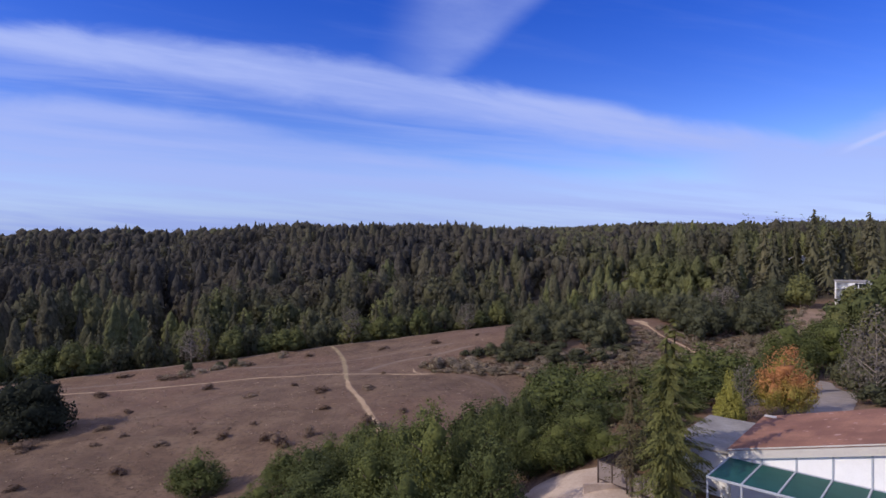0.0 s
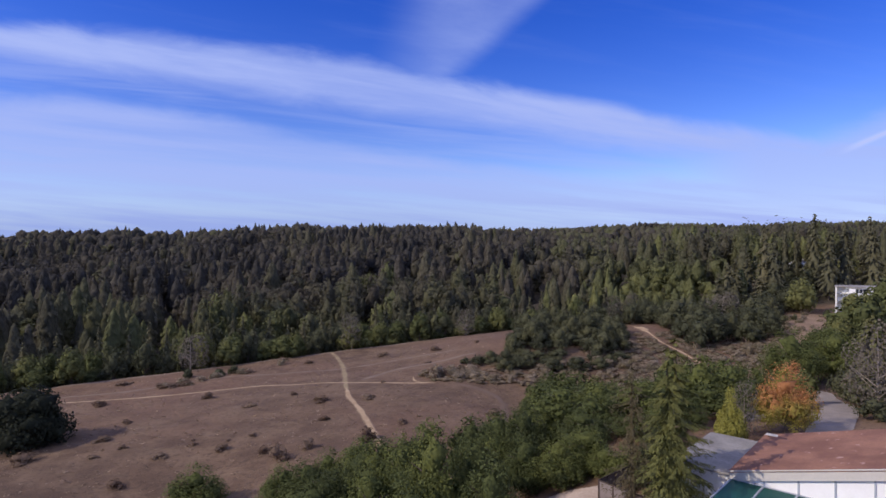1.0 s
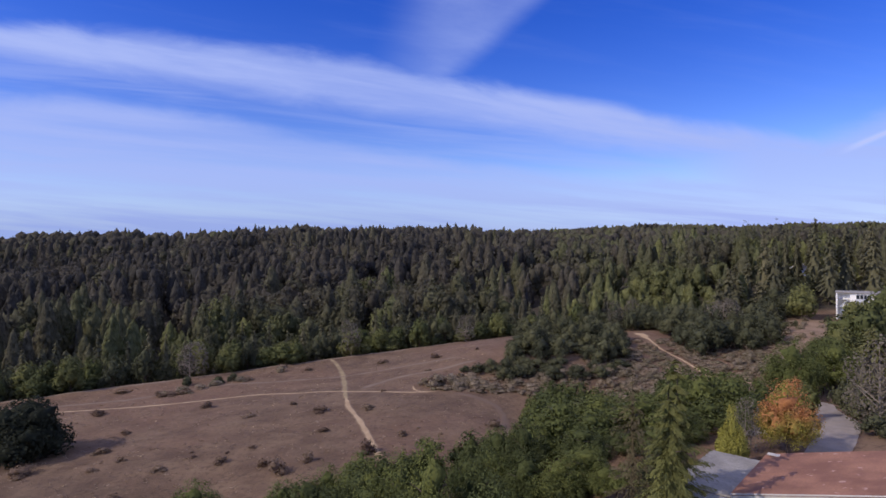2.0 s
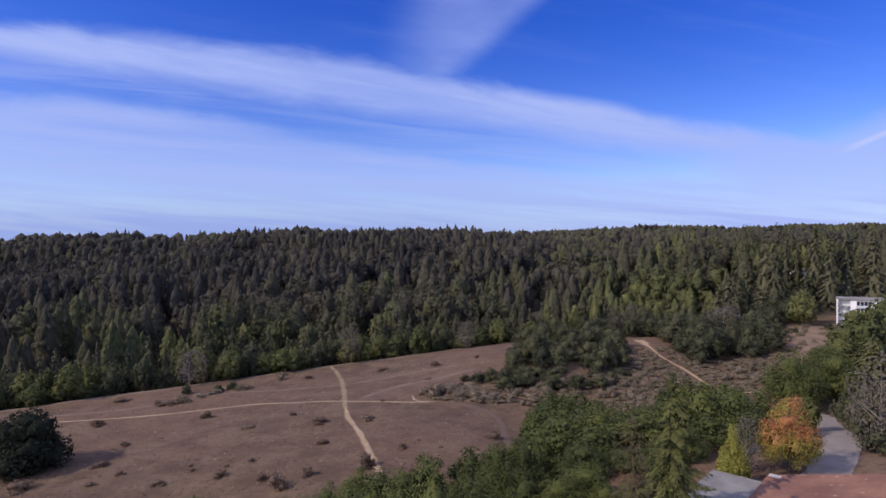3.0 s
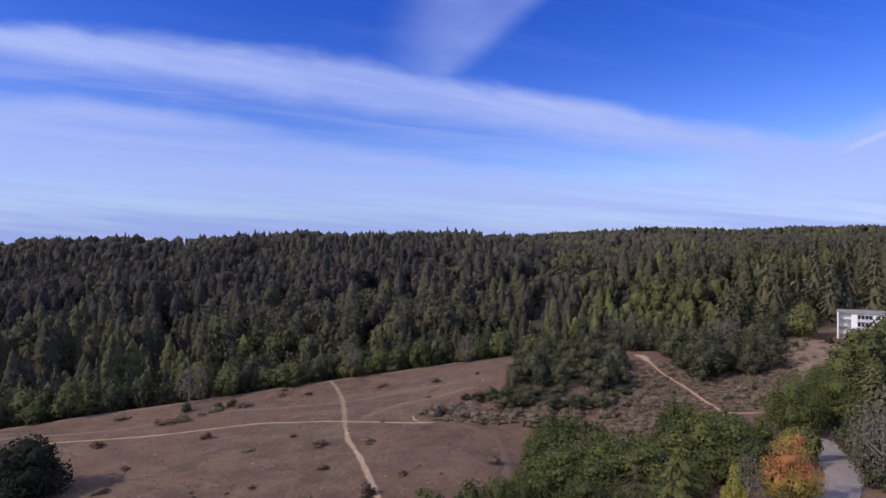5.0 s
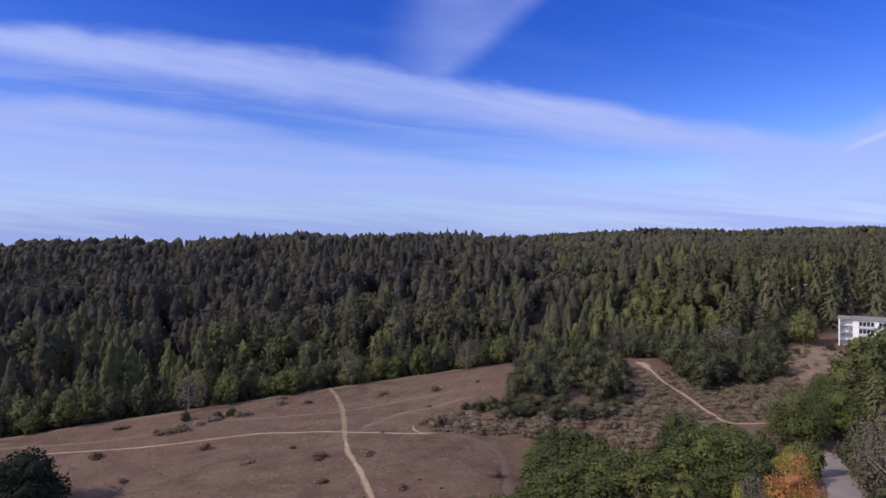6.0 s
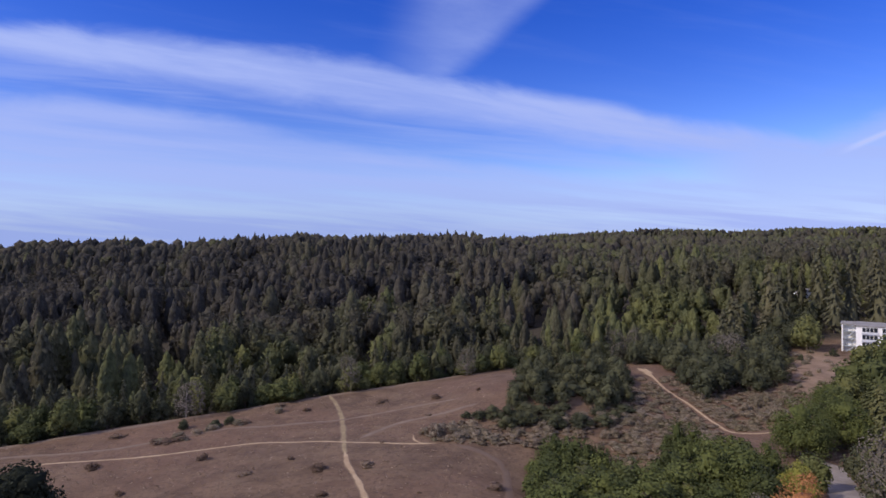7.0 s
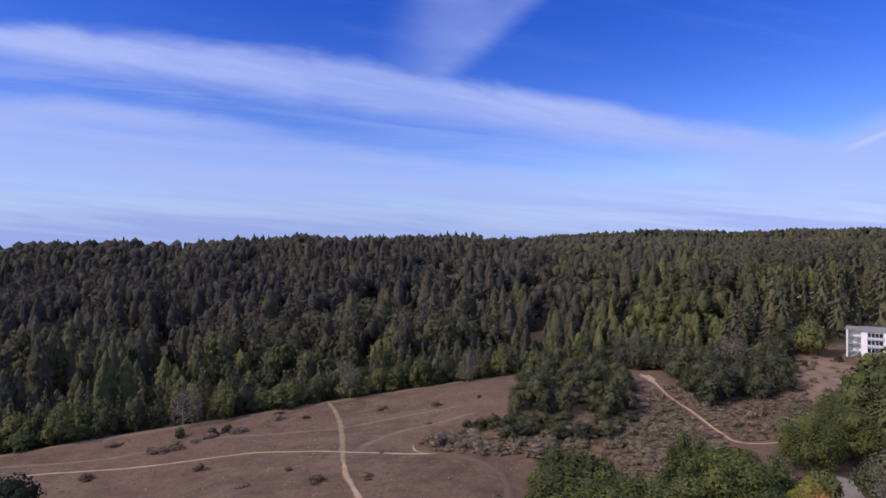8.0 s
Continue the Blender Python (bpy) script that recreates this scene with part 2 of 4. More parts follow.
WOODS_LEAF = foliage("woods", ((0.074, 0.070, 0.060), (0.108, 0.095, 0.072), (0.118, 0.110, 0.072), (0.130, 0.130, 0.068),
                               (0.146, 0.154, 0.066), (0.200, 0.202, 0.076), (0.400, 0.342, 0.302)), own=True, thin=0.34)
DARK_NEEDLE = foliage("dark_needles", ((0.088, 0.086, 0.052), (0.120, 0.114, 0.064), (0.150, 0.136, 0.076)))
OLIVE_NEEDLE = foliage("olive_needles", ((0.092, 0.100, 0.045), (0.118, 0.122, 0.051), (0.152, 0.146, 0.060)))
BROWN_NEEDLE = foliage("brown_needles", ((0.115, 0.095, 0.052), (0.14, 0.115, 0.062)))


# ---- helpers of this scene ----
def part(name, bm, mat, parent=None, label="", smooth=False):
    mesh = bpy.data.meshes.new(name)
    bm.to_mesh(mesh)
    bm.free()
    mesh.materials.append(mat)
    if smooth:
        mesh.polygons.foreach_set("use_smooth", [True] * len(mesh.polygons))
    ob = new(name, mesh)
    ob.parent = parent
    return tagged(ob, label)


def block(bm, x0, y0, z0, x1, y1, z1):
    made = bmesh.ops.create_cube(bm, size=1.0)["verts"]
    m = Matrix.Translation(((x0 + x1) / 2, (y0 + y1) / 2, (z0 + z1) / 2)) @ Matrix.Diagonal((x1 - x0, y1 - y0, z1 - z0, 1))
    bmesh.ops.transform(bm, matrix=m, verts=made)


def box_part(name, mat, parent, x0, y0, z0, x1, y1, z1, label="", bevel=0.0):
    bm = bmesh.new()
    block(bm, x0, y0, z0, x1, y1, z1)
    if bevel:
        bmesh.ops.bevel(bm, geom=bm.edges[:], offset=bevel, segments=1, affect="EDGES")
    return part(name, bm, mat, parent, label)


def mesh_of(name, verts, faces, mat, tint=None, smooth=False):
    """A mesh from arrays: verts (n, 3) and faces (m, 3 or 4)."""
    mesh = bpy.data.meshes.new(name)
    size = faces.shape[1]
    mesh.vertices.add(len(verts))
    mesh.vertices.foreach_set("co", np.asarray(verts, np.float32).ravel())
    mesh.loops.add(faces.size)
    mesh.loops.foreach_set("vertex_index", faces.astype(np.int32).ravel())
    mesh.polygons.add(len(faces))
    mesh.polygons.foreach_set("loop_start", np.arange(0, faces.size, size, dtype=np.int32))
    if smooth:
        mesh.polygons.foreach_set("use_smooth", np.ones(len(faces), bool))
    if tint is not None:
        mesh.attributes.new("tint", "FLOAT", "POINT").data.foreach_set("value", tint.astype(np.float32))
    mesh.materials.append(mat)
    mesh.update(calc_edges=True)
    return mesh


def smooth01(v):
    v = np.clip(v, 0, 1)
    return v * v * (3 - 2 * v)


def bell(x, y, cx, cy, sx, sy):
    return np.exp(-((x - cx) / sx) ** 2 - ((y - cy) / sy) ** 2)


def edge_of_field(x):
    """The far edge of the meadow, where the wooded valley begins."""
    x = np.clip(x, -260, 60)
    return 186 + 0.33 * x - 0.0010 * x * x


CREST_X, CREST_Y, CREST_Z = (-900, -600, -370, -100, 130, 510, 900), (780, 750, 717, 828, 850, 785, 760), (24, 29, 36, 45, 46, 41, 43)


def ground(x, y):
    """The height of the land."""
    x, y = np.asarray(x, float), np.asarray(y, float)
    z = 2.4 + 0.055 * np.clip(x, -120, 150) + 0.03 * np.clip(x + 120, -500, 0) * smooth01((y - 250) / 200)
    z = z + 4.0 * bell(x, y, 20, 160, 26, 27) + 2.0 * bell(x, y, 62, 178, 14, 16) - 2.2 * bell(x, y, 62, 132, 20, 16)
    z = z + 5.0 * smooth01((x - 2) / 24) * smooth01((104 - y) / 30) * smooth01((y + 30) / 40)
    z = z - 4.6 * bell(x, y, 26, 114, 17, 17) - 2.6 * bell(x, y, -38, 76, 16, 14) + 1.0 * bell(x, y, -20, 118, 20, 16)
    pad = smooth01(1.7 * bell(x, y, 29, 54, 15, 11))
    z = z * (1 - pad) + 7.05 * pad
    d = y - edge_of_field(x)
    z = z - 9.0 * smooth01(d / 30) * (1 - smooth01((x - 70) / 80) * smooth01((430 - y) / 140))
    z = z + np.interp(y, (190, 240, 280, 320), (0, 1.5, 5.5, 11)) + 7.0 * smooth01((x - 70) / 110) * smooth01((y - 205) / 50) * smooth01((460 - y) / 180)
    z = z + 1.6 * np.sin(x / 41 + 0.7) * np.sin(y / 57) * smooth01(d / 60)
    # the near crest, the hollow behind it, and a higher ridge far off on the right
    crest = np.interp(x, CREST_X, CREST_Y) + 22 * np.sin(x / 67)
    top = np.interp(x, CREST_X, CREST_Z) + 1.8 * np.sin(x / 38 + 1) + 1.2 * np.sin(x / 17)
    s = np.clip((y - 320) / (crest - 320), 0, 1)
    spur = 5.0 * np.sin(x / 95 + y / 210) * np.sin(s * math.pi)
    z = z + (top - z) * (0.55 * s + 0.45 * smooth01(s)) * (y > 320) + spur
    z = z - 26 * smooth01((y - crest - 40) / 150)
    far = np.interp(x, (-200, 150, 330, 700, 1400), (0, 28, 48, 53, 58)) + 2.0 * np.sin(x / 61)
    z = z + far * smooth01((y - 930) / 290) * (1 - 0.5 * smooth01((y - 1260) / 500))
    return z + 0.10 * np.sin(x / 3.1 + np.sin(y / 4.7)) * np.sin(y / 3.7) + 0.16 * np.sin(x / 7.3 - y / 9.1)


def graded(stops):
    out = []
    for a, b, n in stops:
        out += list(np.linspace(a, b, n, endpoint=False))
    return np.array(out + [stops[-1][1]])


def make_ground():
    xs = graded(((-4000, -1000, 10), (-1000, -300, 20), (-300, -130, 34), (-130, 150, 187), (150, 300, 30), (300, 1000, 20), (1000, 4000, 10)))
    ys = graded(((-900, -60, 12), (-60, 40, 25), (40, 210, 114), (210, 420, 50), (420, 1400, 50), (1400, 4800, 12)))
    gx, gy = np.meshgrid(xs, ys)
    verts = np.stack([gx.ravel(), gy.ravel(), ground(gx, gy).ravel()], 1)
    n = len(xs)
    a = (np.arange(len(ys) - 1)[:, None] * n + np.arange(n - 1)[None]).ravel()
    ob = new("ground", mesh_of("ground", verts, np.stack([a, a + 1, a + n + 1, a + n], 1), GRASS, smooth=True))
    return tagged(ob, "dry mauve-brown grassland that rolls down into a wooded valley", "ground", kind="structure")


make_ground()


def smooth_line(points, step=0.8):
    """Points every step metres along a soft curve through the given ones."""
    p = np.array(points, float)
    out = []
    for n in range(len(p) - 1):
        a, b, c, d = p[max(n - 1, 0)], p[n], p[n + 1], p[min(n + 2, len(p) - 1)]
        k = max(2, int(np.linalg.norm(c - b) / step))
        for t in np.arange(k) / k:
            out.append(0.5 * (2 * b + (c - a) * t + (2 * a - 5 * b + 4 * c - d) * t * t + (3 * b - a - 3 * c + d) * t ** 3))
    return np.array(out + [p[-1]])


TRODDEN = []


def trodden(name, points, width, mat, label, lift=0.05, seed=1, ragged=0.35):
    """A strip that lies on the land, with uneven edges."""
    line = smooth_line(points)
    TRODDEN.append(line)
    rng = np.random.default_rng(seed)
    way = np.gradient(line, axis=0)
    way /= np.linalg.norm(way, axis=1)[:, None]
    side = np.stack([way[:, 1], -way[:, 0]], 1)
    across = np.linspace(-1, 1, 7)
    half = width / 2 * (1 + ragged * (rng.random((len(line), 2)) - 0.5) * 2)
    half[1:-1] = (half[:-2] + half[1:-1] + half[2:]) / 3
    ends = np.clip(np.minimum(np.arange(len(line)), np.arange(len(line))[::-1]) / 4, 0.05, 1)[:, None]
    half = half * ends
    off = np.where(across[None] < 0, across[None] * half[:, :1], across[None] * half[:, 1:])
    px = line[:, :1] + side[:, :1] * off
    py = line[:, 1:] + side[:, 1:] * off
    pz = ground(px, py) + lift * (1.15 - np.abs(across)[None] ** 3)
    verts = np.stack([px.ravel(), py.ravel(), pz.ravel()], 1)
    n = len(across)
    a = (np.arange(len(line) - 1)[:, None] * n + np.arange(n - 1)[None]).ravel()
    ob = new(name, mesh_of(name, verts, np.stack([a, a + 1, a + n + 1, a + n], 1), mat, np.tile(np.abs(across), len(line)), smooth=True))
    return tagged(ob, label, "path", kind="structure")


# ---- plants ----
def unit(v):
    return v / (np.linalg.norm(v, axis=-1, keepdims=True) + 1e-9)


def cards(rng, at, facing, size, long=1.3, along=None):
    """Four-cornered leaves or sprays at the points, facing roughly the given ways."""
    facing = unit(facing)
    other = unit(np.cross(facing, unit(rng.normal(size=at.shape))))
    if along is not None:
        other = unit(along - facing * (along * facing).sum(-1, keepdims=True))
    third = np.cross(facing, other)
    size = np.broadcast_to(np.asarray(size, float).reshape(-1, 1), (len(at), 1))
    a, b = other * size * long / 2, third * size / 2
    skew = rng.uniform(-0.4, 0.4, (len(at), 1))
    verts = np.stack([at - a, at - b + a * skew, at + a, at + b - a * skew], 1).reshape(-1, 3)
    return verts, np.arange(len(verts)).reshape(-1, 4)


ICO = None


def lump(rng, centre, radius, rough=0.18):
    """A small uneven ball of 20 faces, for the dense inside of a crown, as four-cornered faces with a doubled corner."""
    global ICO
    if ICO is None:
        bm = bmesh.new()
        bmesh.ops.create_icosphere(bm, subdivisions=1, radius=1.0)
        bm.verts.ensure_lookup_table()
        ICO = (np.array([v.co[:] for v in bm.verts]), np.array([[v.index for v in f.verts] for f in bm.faces]))
        bm.free()
    v, f = ICO
    return centre + v * radius * (1 + rough * rng.normal(size=(len(v), 1))), f


def as_triangles(quads):
    return np.concatenate([quads[:, [0, 1, 2]], quads[:, [0, 2, 3]]])


def merged(pieces):
    verts, faces, n = [], [], 0
    for v, f in pieces:
        f = as_triangles(f) if f.shape[1] == 4 else f
        verts.append(v), faces.append(f + n)
        n += len(v)
    return np.concatenate(verts), np.concatenate(faces)


def round_crown(rng, height, radius, bare, lobes, leaves, size, inner=0.72, upright=0.0, tufted=False, all_cores=True):
    """A broadleaf crown of overlapping lobes, leaves over each of them."""
    centre = unit(rng.normal(size=(lobes, 3))) * rng.uniform(0.3, 0.7, (lobes, 1))
    low = lobes // 3
    turns = np.arange(low) * 2.4 + rng.uniform(0, 0.7, low)
    centre[1:low + 1] = np.stack([np.cos(turns) * 0.58, np.sin(turns) * 0.58, rng.uniform(-0.5, -0.3, low)], 1)
    centre[0] = (0, 0, 0.1)
    r = rng.uniform(0.34, 0.52, lobes)
    r[0], big = 0.62, lobes
    if tufted:
        # small tufts all over a few large masses
        big = max(3, lobes // 6)
        home = rng.integers(0, big, lobes - big)
        centre[big:] = centre[home] + unit(rng.normal(size=(lobes - big, 3)) + (0, 0, 0.25)) * r[home][:, None] * 0.9
        r[big:] = rng.uniform(0.10, 0.19, lobes - big)
    span = (np.hypot(centre[:, 0], centre[:, 1]) + r).max()
    up, down = (centre[:, 2] + r).max(), (r - centre[:, 2]).max()
    scale = np.array([radius / span, radius / span, (height - bare) / (up + down)])
    mid = bare + down * scale[2]
    pieces, spots, ways = [], [], []
    for k in range(lobes):
        n = int(leaves * r[k] ** 2 / (r ** 2).sum() * 1.5)
        d = unit(rng.normal(size=(n, 3)))
        deep = rng.uniform(0.82, 1.12, (n, 1))
        if tufted:
            deep = np.where(rng.random((n, 1)) < 0.35, rng.uniform(0.5, 0.82, (n, 1)), deep)
        p = centre[k] + d * r[k] * deep
        inside = np.zeros(n, bool)
        for j in range(lobes):
            if j != k:
                inside |= np.linalg.norm(p - centre[j], axis=1) < r[j] * (0.55 if tufted else 0.8)
        spots.append(p[~inside]), ways.append(d[~inside])
        if inner and (all_cores or k < big):
            pieces.append(lump(rng, centre[k] * scale + (0, 0, mid), r[k] * inner * scale, 0.26))
    p = np.concatenate(spots)
    ways = np.concatenate(ways) + (0.3 if tufted else 0.42) * rng.normal(size=p.shape) + (0, 0, 0.15)
    rise = rng.normal(size=p.shape) * 0.5 + (0, 0, upright) if upright else None
    pieces.append(cards(rng, p * scale + (0, 0, mid), ways, size * rng.uniform(0.6, 1.3, len(p)), 1.6 if upright else 1.3, rise))
    return merged(pieces)


def needle_crown(rng, height, radius, bare, levels, per, spray, shape=0.85, droop=0.35, core=0.42):
    """A conifer's crown: whorls of drooping boughs, each a run of sprays."""
    at, ways, sizes, runs = [], [], [], []
    for n in range(levels):
        f = (n + 0.5) / levels
        z = bare + (height - bare) * f ** 0.92
        reach = radius * ((1 - f) ** shape * (0.85 if f > 0.12 else 0.65) + 0.04)
        for k in range(per if f < 0.75 else max(3, per - 2)):
            turn, length = rng.uniform(0, 6.283), reach * rng.uniform(0.6, 1.25)
            way = np.array([math.cos(turn), math.sin(turn), 0])
            run = max(1, round(length / (spray * 0.62)))
            for j in range(run):
                g = (j + 0.7) / run
                at.append(way * length * g + (0, 0, z - droop * length * g * g + rng.normal() * 0.05 * spray))
                ways.append(np.array([0, 0, 0.55]) + way * (0.5 + 0.5 * g) + rng.normal(size=3) * 0.28)
                runs.append(way + (0, 0, -1.4 * droop * g - 0.25) + rng.normal(size=3) * 0.3)
                sizes.append(spray * rng.uniform(0.75, 1.25) * (1.15 - 0.35 * g))
    ring = np.arange(8) * math.pi / 4
    inside = np.concatenate([np.stack([np.cos(ring) * radius * core, np.sin(ring) * radius * core, np.full(8, bare + 0.06 * height)], 1), [[0, 0, height * 0.95]]])
    k = np.arange(8)
    return merged([(inside, np.stack([k, (k + 1) % 8, np.full(8, 8)], 1)), cards(rng, np.array(at), np.array(ways), np.array(sizes), 1.7, np.array(runs))])


def weeping_crown(rng, height, radius, bare, levels, per, spray, droop=0.6, thick=1.0):
    """A conifer near by: tiers of long flat boughs that sag and lift at the tip, with short curtains under the lower ones."""
    at, ways, runs, sizes = [], [], [], []
    for n in range(levels):
        f = (n + 0.5) / levels
        reach = radius * min(1.0, 1.5 * (1 - f) ** 0.8 + 0.03) * (0.8 if f < 0.1 else 1.0)
        for k in range(per if f < 0.8 else max(3, per - 2)):
            z = bare + (height - bare) * (f + rng.uniform(-0.22, 0.22) / levels)
            turn, length = 2.4 * (n * per + k) + rng.uniform(-0.5, 0.5), reach * rng.uniform(0.65, 1.15)
            way, side = np.array([math.cos(turn), math.sin(turn), 0]), np.array([-math.sin(turn), math.cos(turn), 0])
            run = max(3, round(length / (spray * 0.6)))
            for j in range(run):
                g = (j + 0.7) / run
                spot = way * length * g + (0, 0, z - droop * length * (1.25 * g ** 1.3 - 0.5 * g ** 3))
                fan = 0.24 * (1.15 - g) * min(1.0, 3 * g) * length + 0.1
                for _ in range(max(1, round(4.6 * thick * (1.15 - 0.5 * g)))):
                    across = rng.uniform(-1, 1)
                    drop = abs(rng.normal()) * (0.05 + 0.10 * droop * (1 - f)) * length
                    at.append(spot + side * across * fan - (0, 0, drop + 0.3 * abs(across) * fan))
                    ways.append(np.array([0, 0, 1.0]) + way * 0.5 + rng.normal(size=3) * 0.16)
                    runs.append(way * 0.9 + side * across * 0.6 + (0, 0, -0.3 - 0.7 * droop) + rng.normal(size=3) * 0.12)
                    sizes.append(spray * rng.uniform(0.7, 1.25))
    ring = np.arange(8) * math.pi / 4
    core = 0.2 * radius * thick
    inside = np.concatenate([np.stack([np.cos(ring) * core, np.sin(ring) * core, np.full(8, bare + 0.1 * height)], 1), [[0, 0, height * 0.9]]])
    k = np.arange(8)
    return merged([(inside, np.stack([k, (k + 1) % 8, np.full(8, 8)], 1)), cards(rng, np.array(at), np.array(ways), np.array(sizes), 2.8, np.array(runs))])


def needle_mass(rng, height, radius, rings, sides, sprays, spray, full=0.6):
    """A conifer seen from afar: a soft tapering mass with uneven flanks, and hanging sprays over it."""
    pts = []
    ph, lean = rng.uniform(0, 6.283, 3), rng.normal(size=2) * 0.02 * height
    for n in range(rings):
        f = n / rings
        for k in range(sides):
            turn = 6.283 * (k + 0.5 * (n % 2)) / sides
            flank = 1 + 0.16 * math.sin(2 * turn + ph[0] + 3 * f) + 0.10 * math.sin(3 * turn + ph[1] - 5 * f)
            r = radius * 0.8 * ((1 - f) ** full * (1 - 0.35 * (1 - f) ** 6) + 0.03) * flank * rng.uniform(0.8, 1.16)
            pts.append((math.cos(turn) * r + lean[0] * f, math.sin(turn) * r + lean[1] * f, height * (0.03 + 0.95 * f) + rng.uniform(-0.3, 0.3) * height / rings))
    pts.append((lean[0], lean[1], height))
    a = np.arange((rings - 1) * sides)
    right = a // sides * sides + (a + 1) % sides
    body = np.stack([a, right, right + sides, a + sides], 1)
    k = np.arange(sides) + (rings - 1) * sides
    cap = np.stack([k, (rings - 1) * sides + (k + 1) % sides, np.full(sides, rings * sides)], 1)
    f = rng.random(sprays) ** 1.3
    turn = rng.uniform(0, 6.283, sprays)
    out = np.stack([np.cos(turn), np.sin(turn), np.zeros(sprays)], 1)
    flank = 1 + 0.16 * np.sin(2 * turn + ph[0] + 3 * f) + 0.10 * np.sin(3 * turn + ph[1] - 5 * f)
    at = out * (radius * ((1 - f) ** full * (1 - 0.35 * (1 - f) ** 6)) * flank * rng.uniform(0.7, 1.12, sprays))[:, None]
    at = at + np.stack([lean[0] * f, lean[1] * f, height * (0.04 + 0.93 * f)], 1)
    return merged([(np.array(pts), np.concatenate([as_triangles(body), cap])),
                   cards(rng, at, out + (0, 0, 0.45) + 0.3 * rng.normal(size=at.shape), spray * rng.uniform(0.6, 1.3, sprays), 1.8, out + (0, 0, -0.7))])



def tube(bm, a, b, ra, rb, sides=7):
    a, b = Vector(a), Vector(b)
    way = b - a
    made = bmesh.ops.create_cone(bm, cap_ends=True, segments=sides, radius1=ra, radius2=rb, depth=way.length)["verts"]
    bmesh.ops.transform(bm, matrix=Matrix.Translation((a + b) / 2) @ way.to_track_quat("Z", "Y").to_matrix().to_4x4(), verts=made)


def trunk_of(rng, height, bare, thick, limbs, reach):
    bm = bmesh.new()
    tube(bm, (0, 0, -0.6), (0, 0, height * 0.55), thick, thick * 0.55)
    tube(bm, (0, 0, height * 0.55), (0.1, 0.05, height * 0.92), thick * 0.55, thick * 0.1)
    for _ in range(limbs):
        turn, z = rng.uniform(0, 6.283), rng.uniform(bare * 0.8, height * 0.6)
        tube(bm, (0, 0, z), (math.cos(turn) * reach, math.sin(turn) * reach, z + reach * rng.uniform(0.3, 0.8)), thick * 0.4, thick * 0.08, 5)
    return bm


class Kind:
    """One kind of plant: a few built ones, all others are copies of them. Sizes are scaled to the asked height and radius."""

    def __init__(self, name, category, label, group, crowns, trunk, leaf, bark, height, radius):
        self.name, self.category, self.label, self.group, self.leaf, self.bark = name, category, label, group, leaf, bark
        self.crowns, self.trunk, self.height, self.radius = crowns, trunk, height, radius
        self.built, self.count = [None] * len(crowns), 0

    def stand(self, x, y, height, radius, turn=None, label="", sink=0.1):
        n = self.count % len(self.crowns)
        self.count += 1
        turn = (self.count * 137.5) % 360 if turn is None else turn
        m = pose(x, y, float(ground(x, y)) - sink, 0, 0, turn) @ Matrix.Diagonal((radius / self.radius, radius / self.radius, height / self.height, 1))
        if self.built[n] is None:
            v, f = self.crowns[n]
            if self.trunk is None:
                ob = new(self.name, mesh_of(self.name, v, f, self.leaf))
            else:
                ob = new(self.name)
                crown = new("crown", mesh_of("crown", v, f, self.leaf))
                crown.parent = ob
                part("trunk", self.trunk(n), self.bark, ob)
            tagged(ob, self.label, self.category, self.group)
            self.built[n] = ob
            ob.matrix_basis = m
        else:
            ob = copy_thing(self.built[n], Matrix.Identity(4))
            ob.matrix_basis = m
        if label:
            ob["label"] = label
        return ob


def rng_of(n):
    return np.random.default_rng(n)


OAK = Kind("oak_tree", "tree", "dark evergreen oak with a dense rounded crown", "dark oaks on the slope",
           [round_crown(rng_of(10 + k), 9, 5, 0.3, 30, 820, 0.46, inner=0.62, tufted=True, all_cores=False) for k in range(4)],
           lambda n: trunk_of(rng_of(n), 8, 1.2, 0.32, 5, 2.6), OAK_LEAF, BARK, 9, 5)
GREEN = Kind("broadleaf_tree", "tree", "leafy bright green broadleaf tree on the near slope", "green trees below the house",
             [round_crown(rng_of(30 + k), 10, 4, 0.6, 48, 1450, 0.34, inner=0.5, upright=0.7, tufted=True, all_cores=False) for k in range(5)],
             lambda n: trunk_of(rng_of(n + 5), 9, 1.6, 0.22, 6, 2.2), GREEN_LEAF, BARK, 10, 4)
LIME = Kind("light_green_tree", "tree", "yellow-green broadleaf tree at the edge of the meadow", "light trees along the meadow",
            [round_crown(rng_of(50 + k), 10, 4, 0.6, 14, 1200, 0.5) for k in range(3)],
            lambda n: trunk_of(rng_of(n + 9), 9, 1.5, 0.2, 4, 2.0), LIME_LEAF, BARK, 10, 4)
FIR = Kind("fir_tree", "tree", "tall dark green conifer with drooping boughs", "tall conifers",
           [needle_crown(rng_of(70 + k), 20, 4, 1.2, 36, 10, 0.50) for k in range(3)],
           lambda n: trunk_of(rng_of(n + 13), 20, 3, 0.3, 2, 1.2), OLIVE_NEEDLE, BARK, 20, 4)
HOUSE_FIR = Kind("fir_tree", "tree", "tall green conifer with drooping boughs beside the house", "tall conifers",
                 [weeping_crown(rng_of(76), 17, 4, 0.3, 14, 7, 0.15, droop=0.75), weeping_crown(rng_of(78), 17, 4, 1.0, 14, 8, 0.16, droop=0.25), weeping_crown(rng_of(77), 17, 4, 2.5, 20, 5, 0.14, droop=0.2, thick=0.35)],
                 lambda n: trunk_of(rng_of(n + 15), 17, 3, 0.24, 6, 1.2), CONIFER_LEAF, BARK, 17, 4)
